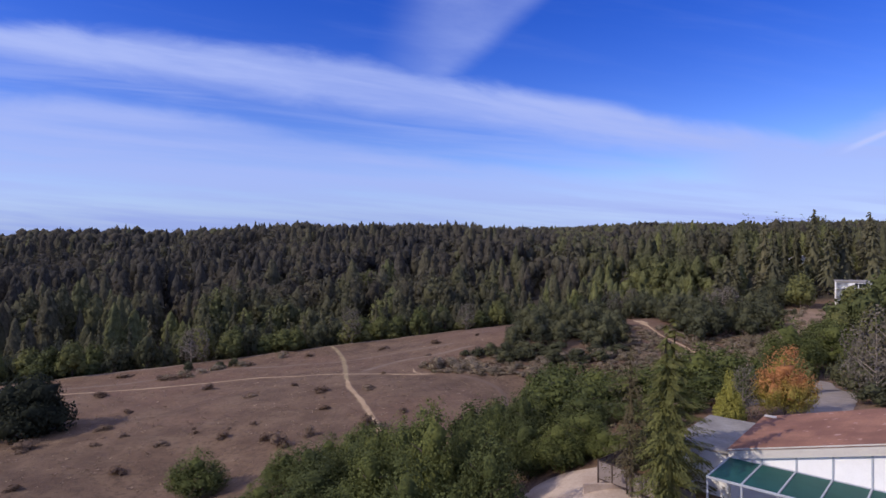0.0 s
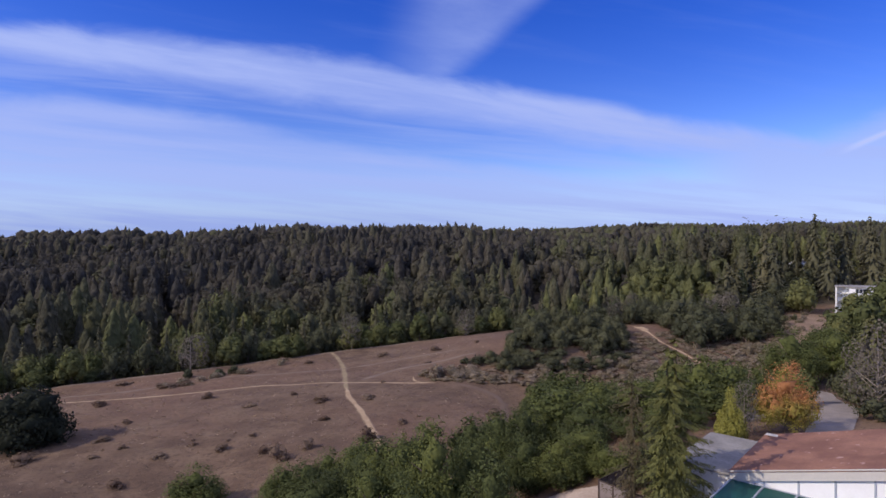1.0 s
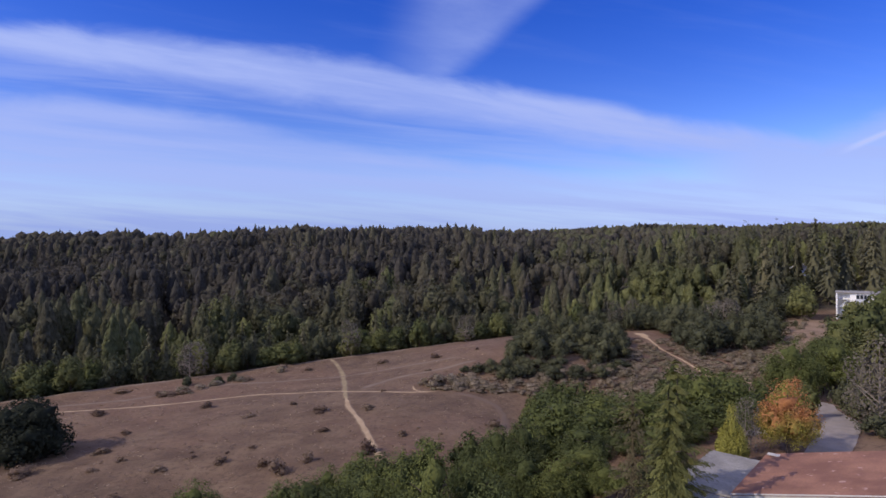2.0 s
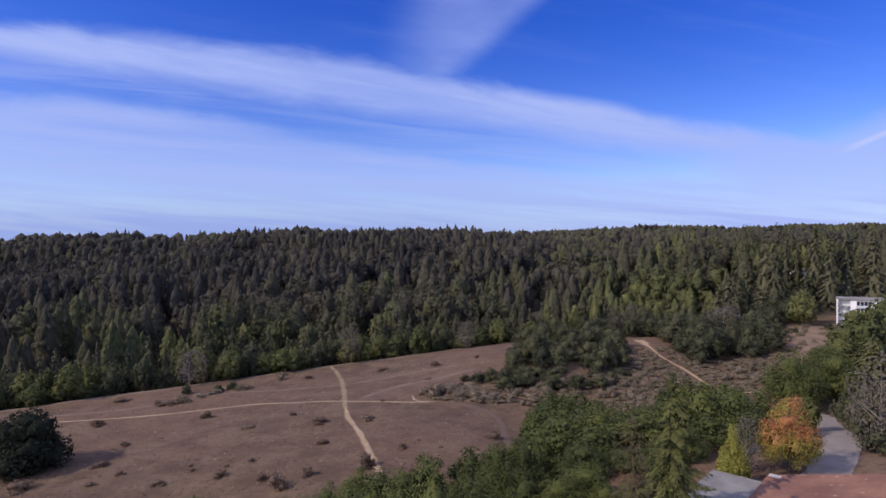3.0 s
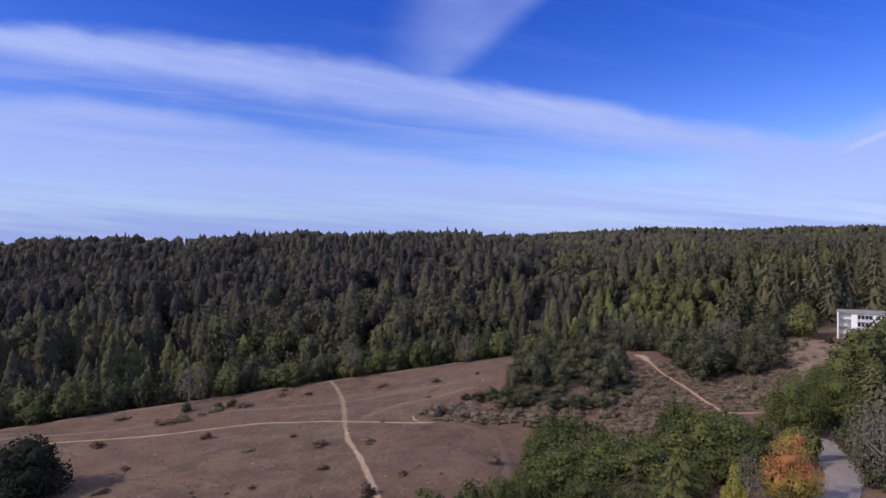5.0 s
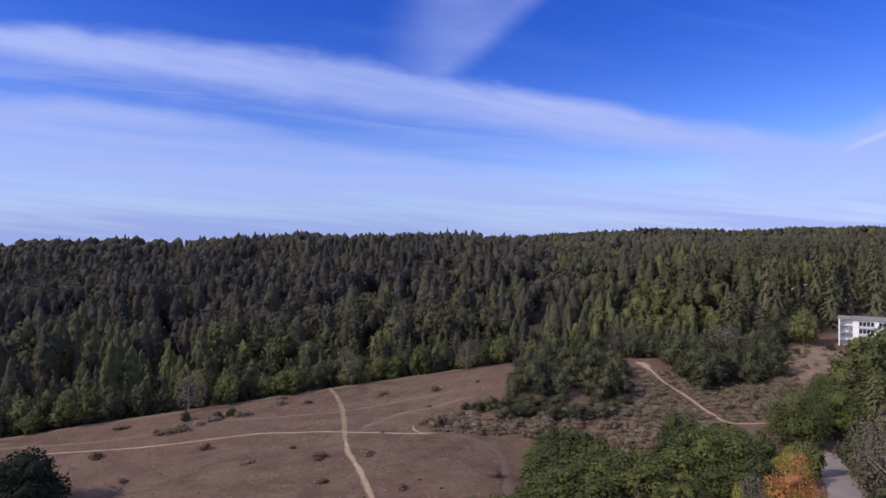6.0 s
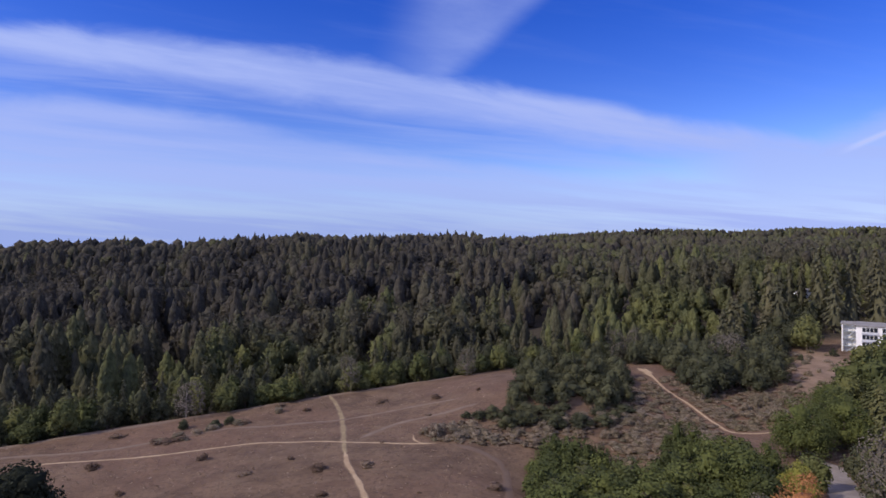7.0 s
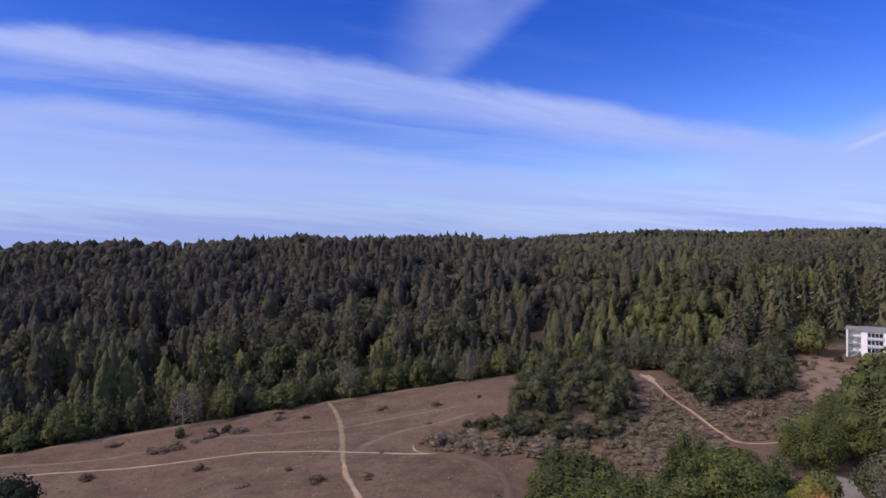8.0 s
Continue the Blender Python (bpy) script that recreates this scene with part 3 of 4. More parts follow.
LONE_OAK = Kind("oak_tree", "tree", "broad dark oak standing alone in the dry meadow", "dark oaks on the slope",
                [round_crown(rng_of(19), 9, 7, 0.0, 34, 5600, 0.40)], lambda n: trunk_of(rng_of(3), 8, 1.2, 0.4, 6, 3.2),
                foliage("dark_oak_leaves", ((0.030, 0.034, 0.021), (0.036, 0.040, 0.023))), BARK, 9, 7)
NEAR_GREEN = Kind("broadleaf_tree", "tree", "leafy bright green broadleaf tree on the near slope", "green trees below the house",
                  [round_crown(rng_of(36 + k), 10, 4, 0.2, 84, 7400, 0.165, inner=0.5, upright=0.8, tufted=True, all_cores=False) for k in range(4)],
                  lambda n: trunk_of(rng_of(n + 5), 9, 1.6, 0.22, 6, 2.2), GREEN_LEAF, BARK, 10, 4)
WOOD_FIR = Kind("wood_conifer", "tree", "dark conifer standing in the wood beyond the meadow", "conifers of the wood's edge",
                [needle_crown(rng_of(80 + k), 20, 4, 1.0, 24, 8, 0.62, shape=0.7) for k in range(4)],
                lambda n: trunk_of(rng_of(n + 17), 20, 3, 0.3, 0, 1.2), DARK_NEEDLE, BARK, 20, 4)
GREY = Kind("bare_grey_tree", "tree", "nearly leafless grey tree with fine twigs", "grey bare trees",
            [round_crown(rng_of(90 + k), 10, 4, 0.8, 14, 1700, 0.30, inner=0) for k in range(3)],
            lambda n: trunk_of(rng_of(n + 21), 10, 1.5, 0.16, 12, 3.2), GREY_TWIG, PALE_BARK, 10, 4)
SCRUB = Kind("scrub_bush", "bush", "low brown-grey rounded bush in dry grass", "bushes in the meadow",
             [round_crown(rng_of(100 + k), 1.6, 1.5, -0.2, 14, 420, 0.17, inner=0.6, tufted=True, all_cores=False) for k in range(4)], None, SCRUB_LEAF, None, 1.6, 1.5)
GREEN_BUSH = Kind("green_bush", "bush", "dark green shrub in dry grass near the wood", "green shrubs of the meadow",
                  [round_crown(rng_of(114 + k), 1.6, 1.5, -0.2, 24, 700, 0.16, tufted=True) for k in range(2)], None, OAK_LEAF, None, 1.6, 1.5)
LIME_BUSH = Kind("garden_bush", "bush", "low yellow-green garden bush at the canopy's edge", "garden bushes",
                 [round_crown(rng_of(110), 1.2, 1.2, -0.1, 9, 420, 0.16)], None, LIME_LEAF, None, 1.2, 1.2)
PALE_BUSH = Kind("scrub_bush", "bush", "pale grey-beige scrub bush on dry soil", "bushes of the scrub",
                 [round_crown(rng_of(120 + k), 1.6, 1.5, -0.2, 14, 420, 0.17, inner=0.6, tufted=True, all_cores=False) for k in range(4)], None, PALE_SCRUB, None, 1.6, 1.5)

# ---- paths and road ----
trodden("path_1", ((-9.0, 86), (-10.0, 90), (-14.6, 105.5), (-18.4, 115), (-20.4, 122.5)), 1.4,
        DIRT, "pale sandy footpath trodden through the dry meadow", seed=2)
trodden("path_9", ((-19.9, 120.5), (-21.1, 125.8), (-23.1, 137), (-26.6, 153.5), (-30.5, 166), (-33.5, 174), (-34, 179)), 1.5,
        FADED, "faded yellowish stretch of footpath towards the wood", lift=0.045, seed=22, ragged=0.6)
trodden("path_2", ((-92, 127.5), (-84.4, 128.3), (-66.3, 128.3), (-49.5, 133), (-36.8, 133.8), (-21.4, 129), (-10.3, 126.8), (-1.1, 126.3)), 1.05,
        DIRT, "narrow pale footpath across the dry meadow", seed=3)
trodden("path_3", ((-18.6, 131), (-11.5, 140), (2.3, 145.3), (9, 148)), 1.6, TAN, "faint worn track through dry grass", seed=4, ragged=0.6)
trodden("path_4", ((-104, 132), (-92.7, 134.5), (-76, 135.6), (-56, 145.1), (-37.5, 147.8), (-27.4, 148.8), (-12, 152), (4, 153.5)), 1.5, TAN,
        "faint worn track near the wood's edge", seed=5, ragged=0.6)
trodden("path_10", [(x, float(edge_of_field(x)) + 0.5) for x in range(-120, 22, 8)], 3.2, TAN, "pale strip of dry grass along the wood's edge", seed=23, ragged=0.5)
trodden("path_5", ((-4.0, 126.2), (-6.2, 128.4), (-6.8, 132)), 1.0, DIRT, "short pale spur of footpath round a bush", seed=6)
trodden("path_6", ((60.7, 178), (59.7, 162), (61.6, 146.6), (62.6, 136.6), (63.8, 129.6), (70.3, 127.1), (82, 129)), 1.0, DIRT,
        "sandy trail that climbs between scrub", seed=7)
trodden("trail_head", ((59.4, 169), (59.8, 173), (58.8, 179)), 3.4, DIRT, "bare pale soil at the top of the sandy trail", seed=17, ragged=0.4)
trodden("bank", ((93, 145), (101, 155), (110, 168), (118, 184), (124, 199)), 15, BANK_SOIL, "open bank of orange-brown soil below the white building", lift=0.05, seed=18, ragged=0.6)
trodden("path_7", ((92, 140), (97.5, 147.4), (105.2, 156.1), (113.9, 165.8), (116, 178)), 2.2, TAN, "worn sandy bank below the white building", seed=8)
trodden("path_8", ((10.4, 89), (11.5, 106.5), (11.9, 115.5), (8.9, 121.3), (2, 125.6)), 1.6, FAINT, "faint worn track at the foot of the scrub", seed=9, ragged=0.6)
road = trodden("road", ((68.5, 107), (64.5, 98), (60.0, 90), (54.5, 80), (50, 74), (45.5, 69), (41, 65.5), (37, 64)), 4.4, GRAVEL,
               "pale grey gravel drive that curves past the house", lift=0.07, seed=10, ragged=0.12)
trodden("parking_bay", ((49.5, 77), (45, 78.5), (40.5, 78), (36.5, 75.5)), 4.0, GRAVEL, "pale gravel parking place behind the autumn trees", lift=0.09, seed=12, ragged=0.15)
trodden("flower_bed", ((17.5, 46.5), (20.5, 48.5), (23.5, 52)), 4.2, LITTER, "bed of reddish leaf litter under the conifers", lift=0.1, seed=13, ragged=0.3)
trodden("yard", ((4.5, 53), (9, 56), (13, 57.5), (18, 55), (22, 50)), 8.5, SAND, "bare sandy yard beside the house", lift=0.07, seed=11, ragged=0.2)

# ---- near trees and bushes ----
def greenery(rows):
    """Leafy trees by place, height of the top and spread, each with a lower companion."""
    for count, (x, y, top, r) in enumerate(rows):
        tall = top - float(ground(x, y))
        near = y < 76
        kind, slim = (NEAR_GREEN, 0.88) if near else (GREEN, 0.88)
        kind.stand(x, y, tall, r * slim)
        if near and count % 2:
            continue
        side, deep = r * 0.72 * (1 if count % 2 else -1), r * 0.45 * (1 if count % 3 else -1)
        kind.stand(x + side, y + deep, tall * (0.72 + 0.05 * (count % 5)), r * slim * 0.9)


# down the slope towards the meadow
greenery((
    (-19.5, 62.5, 5.4, 3.8), (-16, 54, 5.8, 4.0), (-15.8, 68.5, 7.4, 4.8), (-13.2, 60, 8.4, 4.8), (-11.5, 71, 7.6, 4.0), (-9.5, 52, 8.8, 4.4),
    (-9.3, 65.5, 10.2, 5.0), (-7.2, 58, 11.4, 4.8), (-4.5, 63, 12.2, 4.2), (-3.2, 51.5, 12.2, 4.8), (-1.0, 57.5, 15.2, 5.0), (0.5, 49, 10.6, 3.8)))
# beside the yard
greenery((
    (3.6, 59, 14.9, 4.6), (4.4, 52.4, 13.8, 4.4), (6, 71, 10.4, 4.0), (9.2, 66, 11.0, 3.8), (10.5, 75, 12.4, 4.4), (12.8, 64.5, 11.6, 4.0),
    (16.4, 66, 12.0, 4.2), (17.4, 73, 12.2, 4.6), (20, 62, 11.2, 3.4), (24.5, 65, 11.6, 3.6), (26, 71, 12.4, 4.0), (31, 75, 13.4, 4.0)))
# behind the house
greenery((
    (16.8, 81.5, 13.4, 4.8), (17, 96, 8.2, 4.0), (24.5, 94, 10.2, 5.0), (39.8, 89.5, 16.0, 5.2), (33.5, 85, 14.2, 4.8), (27.5, 80, 14.0, 4.6),
    (31.5, 98, 10.2, 4.2), (23, 86, 12.2, 4.6), (36, 92, 13.0, 4.8), (44, 95, 13.4, 4.8), (14, 84, 11.0, 3.8), (20, 78, 12.6, 4.2), (-2, 78, 8.8, 4.2),
    (4, 80, 9.0, 4.4), (-8, 77, 7.0, 4.0), (36, 79, 13.8, 3.8), (53, 96, 12, 4.0), (44, 82, 13.6, 3.8)))
# in the dip before the scrub
greenery((
    (22.0, 108, 9.0, 5.2), (27, 111, 8.6, 4.4), (26.2, 119, 7.0, 5.4), (45.5, 116, 11.4, 3.4), (42.5, 104, 11.2, 4.0), (48.5, 102, 12.6, 5.0),
    (20.5, 117, 4.8, 3.4), (49, 110, 10.0, 4.0), (19, 103, 7.8, 3.8), (27, 103, 9.4, 3.6), (54, 110, 9.0, 4.0)))
NEAR_GREEN.stand(-31.2, 73.5, 6.2, 4.5, label="round green tree alone on the meadow's slope")

LONE_OAK.stand(-70.2, 99, 10.1, 7.7)
for x, y, top, r in ((76, 113, 17.0, 5.6), (80, 121, 15.6, 6.0), (86, 131, 14.0, 6), (92, 141, 13.2, 5.0)):
    NEAR_GREEN.stand(x, y, top - float(ground(x, y)), r, label="large rounded olive-green tree above the drive")
NEAR_GREEN.stand(66.2, 110, 17.6 - float(ground(66.2, 110)), 6.2, label="large dark green domed tree above the drive")
chance = random.Random(5)


def sow(kind, n, inside, height, radius, gap, tries=4000, box=(-110, 140, 120, 260)):
    taken = []
    for _ in range(tries):
        x, y = chance.uniform(box[0], box[1]), chance.uniform(box[2], box[3])
        if len(taken) >= n:
            break
        if not inside(x, y) or any((x - a) ** 2 + (y - b) ** 2 < gap * gap for a, b in taken):
            continue
        taken.append((x, y))
        kind.stand(x, y, chance.uniform(*height), chance.uniform(*radius))


for kind, n in ((GREEN, 9), (OAK, 5), (LIME, 4)):
    sow(kind, n, lambda x, y: 15 < x < 30 and 90 < y < 116, (3.5, 7.5), (2.6, 4.4), 5.5, box=(8, 46, 88, 130))
    sow(kind, n // 2, lambda x, y: 43.5 < x < 56 and 84 < y < 114, (3.5, 6.5), (2.4, 4.0), 5.5, box=(34, 58, 82, 124))
# oaks on the knoll and round the trail
sow(OAK, 66, lambda x, y: 18.5 + (y - 150) * 0.3 < x < min(38 + (y - 138) * 0.8, 52.5) and 140.5 < y < 186, (2.6, 8.4), (2.4, 4.6), 3.0)
sow(OAK, 24, lambda x, y: 14 < x < 38 + (y - 133) * 0.6 and 133 < y < 142, (1.8, 4.0), (2.2, 3.6), 2.6)
for x, y, h, r in ((8.5, 138.5, 2.6, 2.4), (11.5, 138.5, 3.4, 2.6), (15, 136.5, 4.0, 2.8), (5.5, 140, 1.8, 1.8), (19.5, 135, 3.2, 2.8), (25, 133.5, 3.2, 3.0), (31, 133, 3.2, 3.2), (36, 133.5, 3.0, 3.0)):
    OAK.stand(x, y, h, r)
sow(OAK, 90, lambda x, y: 66.5 < x < 0.585 * (y - 4) and 152 < y < 205, (2.8, 9.8), (2.2, 5.2), 3.4)
sow(OAK, 26, lambda x, y: 46 < x < 72 and 186 < y < 205, (4, 9), (3.0, 4.6), 3.6)
LIME.stand(123, 199, 12.5, 5.2, label="rounded olive-green tree at the corner of the white building")
OAK.stand(126, 190, 3.0, 1.6)
OAK.stand(113, 186, 2.4, 1.4)
sow(PALE_BUSH, 110, lambda x, y: -2 < x < 40 and 126.5 + abs(x - 8) * 0.06 < y < 137, (1.0, 2.3), (1.2, 2.4), 1.7)
for x, y, r, h in ((-66, 138, 2.2, 1.3), (-63, 141, 2.4, 1.6), (-60, 143.5, 2.0, 1.4), (-57, 146, 2.2, 1.5), (-61, 139, 1.8, 1.1), (-52, 149, 2.0, 1.5), (-44, 159, 2.2, 1.6),
                   (-1.5, 131.5, 3.0, 2.8), (1.6, 132.2, 2.6, 2.4), (-4.2, 131.9, 1.7, 1.7)):
    PALE_BUSH.stand(x, y, h, r, label="spreading tan-grey bush beside a footpath")
sow(PALE_BUSH, 90, lambda x, y: 36 < x < 58 and 118 < y < 158, (0.6, 1.8), (0.8, 2.0), 1.8)
sow(PALE_BUSH, 60, lambda x, y: 65 < x < 86 and 131 < y < 151, (0.9, 2.4), (1.2, 2.4), 2.0)
sow(PALE_BUSH, 34, lambda x, y: 0.6 < x / (y - 4) < 0.72 and 92 < x < 126 and 150 < y < 196, (0.6, 1.6), (0.8, 2.0), 4.0)
def bushes(rows):
    for x, y, r, h in rows:
        SCRUB.stand(x, y, h * 1.05, r * 1.15)


# single bushes on the near meadow
bushes((
    (-64.7, 90, 2.6, 1.6), (-59.5, 109, 1.1, 0.9), (-57.3, 98, 1.6, 1.0), (-44.2, 90.8, 1.4, 0.7), (-46.5, 82, 1.5, 1.2), (-35.2, 92.8, 1.3, 1.1),
    (-40.6, 94.8, 0.6, 0.5), (-21, 103, 1.2, 0.8), (-31.8, 97.5, 0.8, 0.7), (-24.7, 86.5, 1.9, 2.4), (-55.8, 75.2, 1.2, 0.8), (-52, 94.2, 0.9, 0.7),
    (-54.7, 90.5, 1.2, 0.6), (-35.4, 95.8, 0.5, 0.4), (-7, 98.8, 1.1, 1.0), (9.3, 104.8, 1.8, 1.2), (-0.3, 98.2, 0.5, 0.4), (-4.3, 102.2, 0.5, 0.4),
    (-20.7, 90, 1.2, 1.6), (-12, 91.2, 1.6, 2.2), (-27.6, 89.8, 1.2, 1.4), (-41.5, 96.5, 0.4, 0.4)))
# along the paths and the far edge
bushes((
    (-73, 122.8, 1.9, 1.2), (-50.7, 125.5, 1.4, 1.5), (-37.8, 114.2, 1.7, 0.7), (-30.9, 119.8, 0.9, 0.9), (-23.8, 114, 2.0, 1.0),
    (-15, 114.8, 1.7, 0.9), (-79.8, 144.8, 2.2, 1.2), (-64.6, 137.8, 2.6, 1.1), (-67.5, 138, 1.5, 1.3), (-61.5, 139, 1.8, 1.2),
    (-50.5, 150, 1.8, 1.3), (-36.8, 159, 1.3, 1.0), (-2, 131.2, 2.2, 2.2),
    (0.6, 132, 1.8, 1.8), (-45.4, 165, 1.8, 1.2), (-16.6, 163, 2.0, 0.9), (-2.1, 157, 1.8, 1.3), (9.4, 158, 0.8, 0.7), (-13.2, 127.6, 0.8, 0.6),
    (-3.5, 144.2, 1.0, 0.6)))



for x, y, r, h in ((-65.6, 149.2, 1.9, 2.6), (-57.5, 149, 2.4, 1.7), (-54, 150, 1.7, 2.4)):
    GREEN_BUSH.stand(x, y, h, r)


def low_growth(name, label, material, seed, spots, tall, wide, leaves, size):
    """Many small clumps on the land, as one mass."""
    rng = rng_of(seed)
    protos = [round_crown(rng_of(seed + k), 1.0, 1.0, -0.1, 5, leaves, size, inner=0.72 if leaves > 40 else 0) for k in range(1, 5)]
    pieces, tints = [], []
    for x, y in spots(rng):
        v, f = protos[int(rng.integers(0, 4))]
        h, w, turn = rng.uniform(*tall), rng.uniform(*wide), rng.uniform(0, 6.283)
        c, s = math.cos(turn), math.sin(turn)
        p = np.stack([(v[:, 0] * c - v[:, 1] * s) * w, (v[:, 0] * s + v[:, 1] * c) * w, v[:, 2] * h], 1)
        pieces.append((p + (x, y, float(ground(x, y)) - 0.05), f))
        tints.append(np.full(len(v), rng.random()))
    v, f = merged(pieces)
    return tagged(new(name, mesh_of(name, v, f, material, np.concatenate(tints))), label, "scrub", kind="stuff")


def within(n, *areas):
    def spots(rng):
        for x0, x1, y0, y1 in areas:
            share = int(n * (x1 - x0) * (y1 - y0) / sum((b - a) * (d - c) for a, b, c, d in areas))
            for _ in range(share):
                x, y = rng.uniform(x0, x1), rng.uniform(y0, y1)
                if min(np.hypot(line[:, 0] - x, line[:, 1] - y).min() for line in TRODDEN) > 1.6:
                    yield x, y
    return spots


low_growth("scrub", "low tangled grey-brown scrub on dry soil", SCRUB_MASS, 600, within(900, (-4, 34, 126, 138), (35, 59, 116, 160), (64, 92, 126, 156), (55, 67, 130, 168)),
           (0.3, 0.8), (1.0, 2.2), 52, 0.36)
low_growth("grass_tufts", "scattered tufts of dry brown grass", TUFT_MASS, 620, within(2600, (-110, 14, 76, 172)), (0.08, 0.26), (0.2, 0.6), 10, 0.5)

# conifers by the house and along the drive
HOUSE_FIR.stand(18.7, 48.4, 17.4, 3.2, label="sunlit green conifer with drooping boughs beside the house")
HOUSE_FIR.stand(21.5, 53.8, 17.0, 3.5, label="tall dark spreading conifer behind the canopy")
thin = HOUSE_FIR.stand(17.4, 53.6, 16.4, 2.9, label="thin brownish conifer beside the fence")
for piece in thin.children:
    if piece.name.startswith("crown"):
        piece.data.materials[0] = BROWN_NEEDLE
for x, y, top, r in ((66.5, 90, 22.0, 4.4), (62, 80.5, 19.5, 3.4), (65.5, 83, 20.5, 4.0), (69, 88, 22, 4.6), (68, 82, 21.5, 4.4), (75, 96, 22.5, 4.6), (86, 128, 14.5, 4.4),
                     (91, 133, 16.5, 4.6), (96, 139, 18.6, 5.4), (101, 142, 21.2, 6.2), (108.5, 147, 22.0, 6.6), (98, 133, 21.5, 5.5), (106, 139, 25.2, 6.6), (115, 150, 26, 6.0), (90, 124, 17.0, 4.6), (82, 112, 18.5, 4.6)):
    if 84 < x < 110 and 126 < y < 150:
        LIME.stand(x, y, top - float(ground(x, y)), r * 0.9, label="tall sunlit yellow-green tree above the drive")
    else:
        FIR.stand(x, y, top - float(ground(x, y)), r, label="tall conifer standing beside the gravel drive")
for x, y, h, r in ((54.6, 73.5, 3.0, 2.4), (57.6, 78.6, 4.6, 3.0), (60.4, 82.6, 5.4, 3.2), (62.6, 86.4, 5.8, 3.2), (64.6, 90.6, 6.0, 3.2), (66.6, 95.0, 6.4, 3.4), (59.0, 74.0, 4.0, 3.0), (63.5, 80.0, 6.0, 3.4)):
    OAK.stand(x, y, h, r, label="dense olive-green shrub beside the gravel drive")
GREY.stand(56.6, 75.5, 12.5, 3.6, label="tall thin bare grey tree beside the drive")
GREY.stand(60.2, 76.5, 12.8, 4.0, label="tall thin bare grey tree beside the drive")
GREY.stand(58.6, 80, 9.5, 3.4, label="thin bare grey tree beside the drive")
# added tree, hidden by the conifers, that throws shade on the annex
OAK.stand(21.0, 57.8, 7.6, 2.6, label="dark evergreen tree added behind the conifers to shade the annex roof")
GREY.stand(36.3, 70.0, 7.0, 1.9, label="grey-brown half-bare tree behind the house")


def autumn_tree(x, y, height, radius, leaf, label, seed, taper=0.0):
    rng = rng_of(seed)
    thing = tagged(new("autumn_tree"), label, "tree", "autumn trees behind the house")
    thing.matrix_basis = pose(x, y, float(ground(x, y)) - 0.1)
    v, f = round_crown(rng, height, radius, height * 0.08, 84, 11000, 0.14, inner=0.45, tufted=True, all_cores=False)
    v[:, :2] *= (1 + 0.35 * taper - taper * v[:, 2:] / height)
    crown = new("crown", mesh_of("crown", v, f, leaf))
    crown.parent = thing
    part("trunk", trunk_of(rng, height * 0.9, 1.2, 0.16, 5, radius * 0.6), BARK, thing)
    return thing


autumn_tree(41.0, 69.5, 9.3, 3.9, TURNING_LEAF, "round tree with orange leaves turning yellow below", 201, taper=-0.28)
autumn_tree(32.6, 65.8, 8.4, 2.1, YELLOW_LEAF, "small yellow-leaved tree behind the flat roof", 202, taper=0.7)
autumn_tree(49.2, 83.4, 6.2, 2.9, YELLOW_LEAF, "yellow-green tree at the bend of the drive", 203)

# ---- the wood's edge: single trees ----
for x in np.arange(-150, 64, 4.2):
    base = float(edge_of_field(x))
    for row, (kind, height, radius) in enumerate(((LIME, (3.5, 10), (2.2, 4.6)), (OAK, (6, 12), (3, 4.8)), (WOOD_FIR, (13, 19), (2.8, 3.8)))):
        if row == 0 and chance.random() < (0.6 if x < -45 else 0.4):
            kind = OAK
        if row == 1 and chance.random() < 0.4:
            kind = LIME
        if row == 0 and chance.random() < 0.22:
            continue
        px = x + chance.uniform(-2, 2)
        py = base + 4 + row * 7 + chance.uniform(-2.5, 2.5)
        if kind is OAK and px > 8 and row == 0:
            continue
        kind.stand(px, py, chance.uniform(*height), chance.uniform(*radius))
GREY.stand(-69.5, 159.5, 10, 5.2, label="rounded grey leafless tree at the meadow's far edge")
GREY.stand(-27.8, 177.0, 11.5, 3.4, label="pale grey bare tree at the meadow's far edge")
GREY.stand(7.5, 187.0, 9, 3.6, label="pale grey bare tree behind the knoll")
for x, y, h, r in ((86, 178, 11.5, 5.8), (91, 184, 11, 5.4), (70, 214, 12, 5.0), (64, 216, 12, 4.6), (57, 191, 8, 3.0)):
    GREY.stand(x, y, h, r, label="pale grey leafless tree among the oaks")
for x, y, h, r in ((105, 214, 18, 4.8), (112, 222, 19, 5.1), (120, 228, 19, 4.8), (128, 224, 20, 5.1), (146, 219, 21, 5.1), (154, 222, 21, 5.3),
                   (162, 218, 21, 5.1), (98, 206, 14, 4.6), (116, 212, 12, 4.8), (150, 234, 22, 5.3), (168, 228, 22, 5.3), (131, 236, 21, 5.1)):
    WOOD_FIR.stand(x, y, h * (1.36 if x > 125 else 1.1), r * 1.15, label="tall dark conifer behind the white building")


for x, y, h, r in ((121, 206, 8, 6.0), (127, 212, 9, 6.2), (134, 219, 9, 6.4), (113, 203, 8, 5.5), (140, 226, 9, 6.0), (147, 233, 9, 6.0), (133, 229, 10, 6.2),
                   (141, 236, 9, 5.4), (116, 211, 9, 5.6), (148, 241, 8, 4.5), (126, 221, 10, 6.0)):
    OAK.stand(x, y, h, r, label="rounded dark oak on the slope behind the white building")


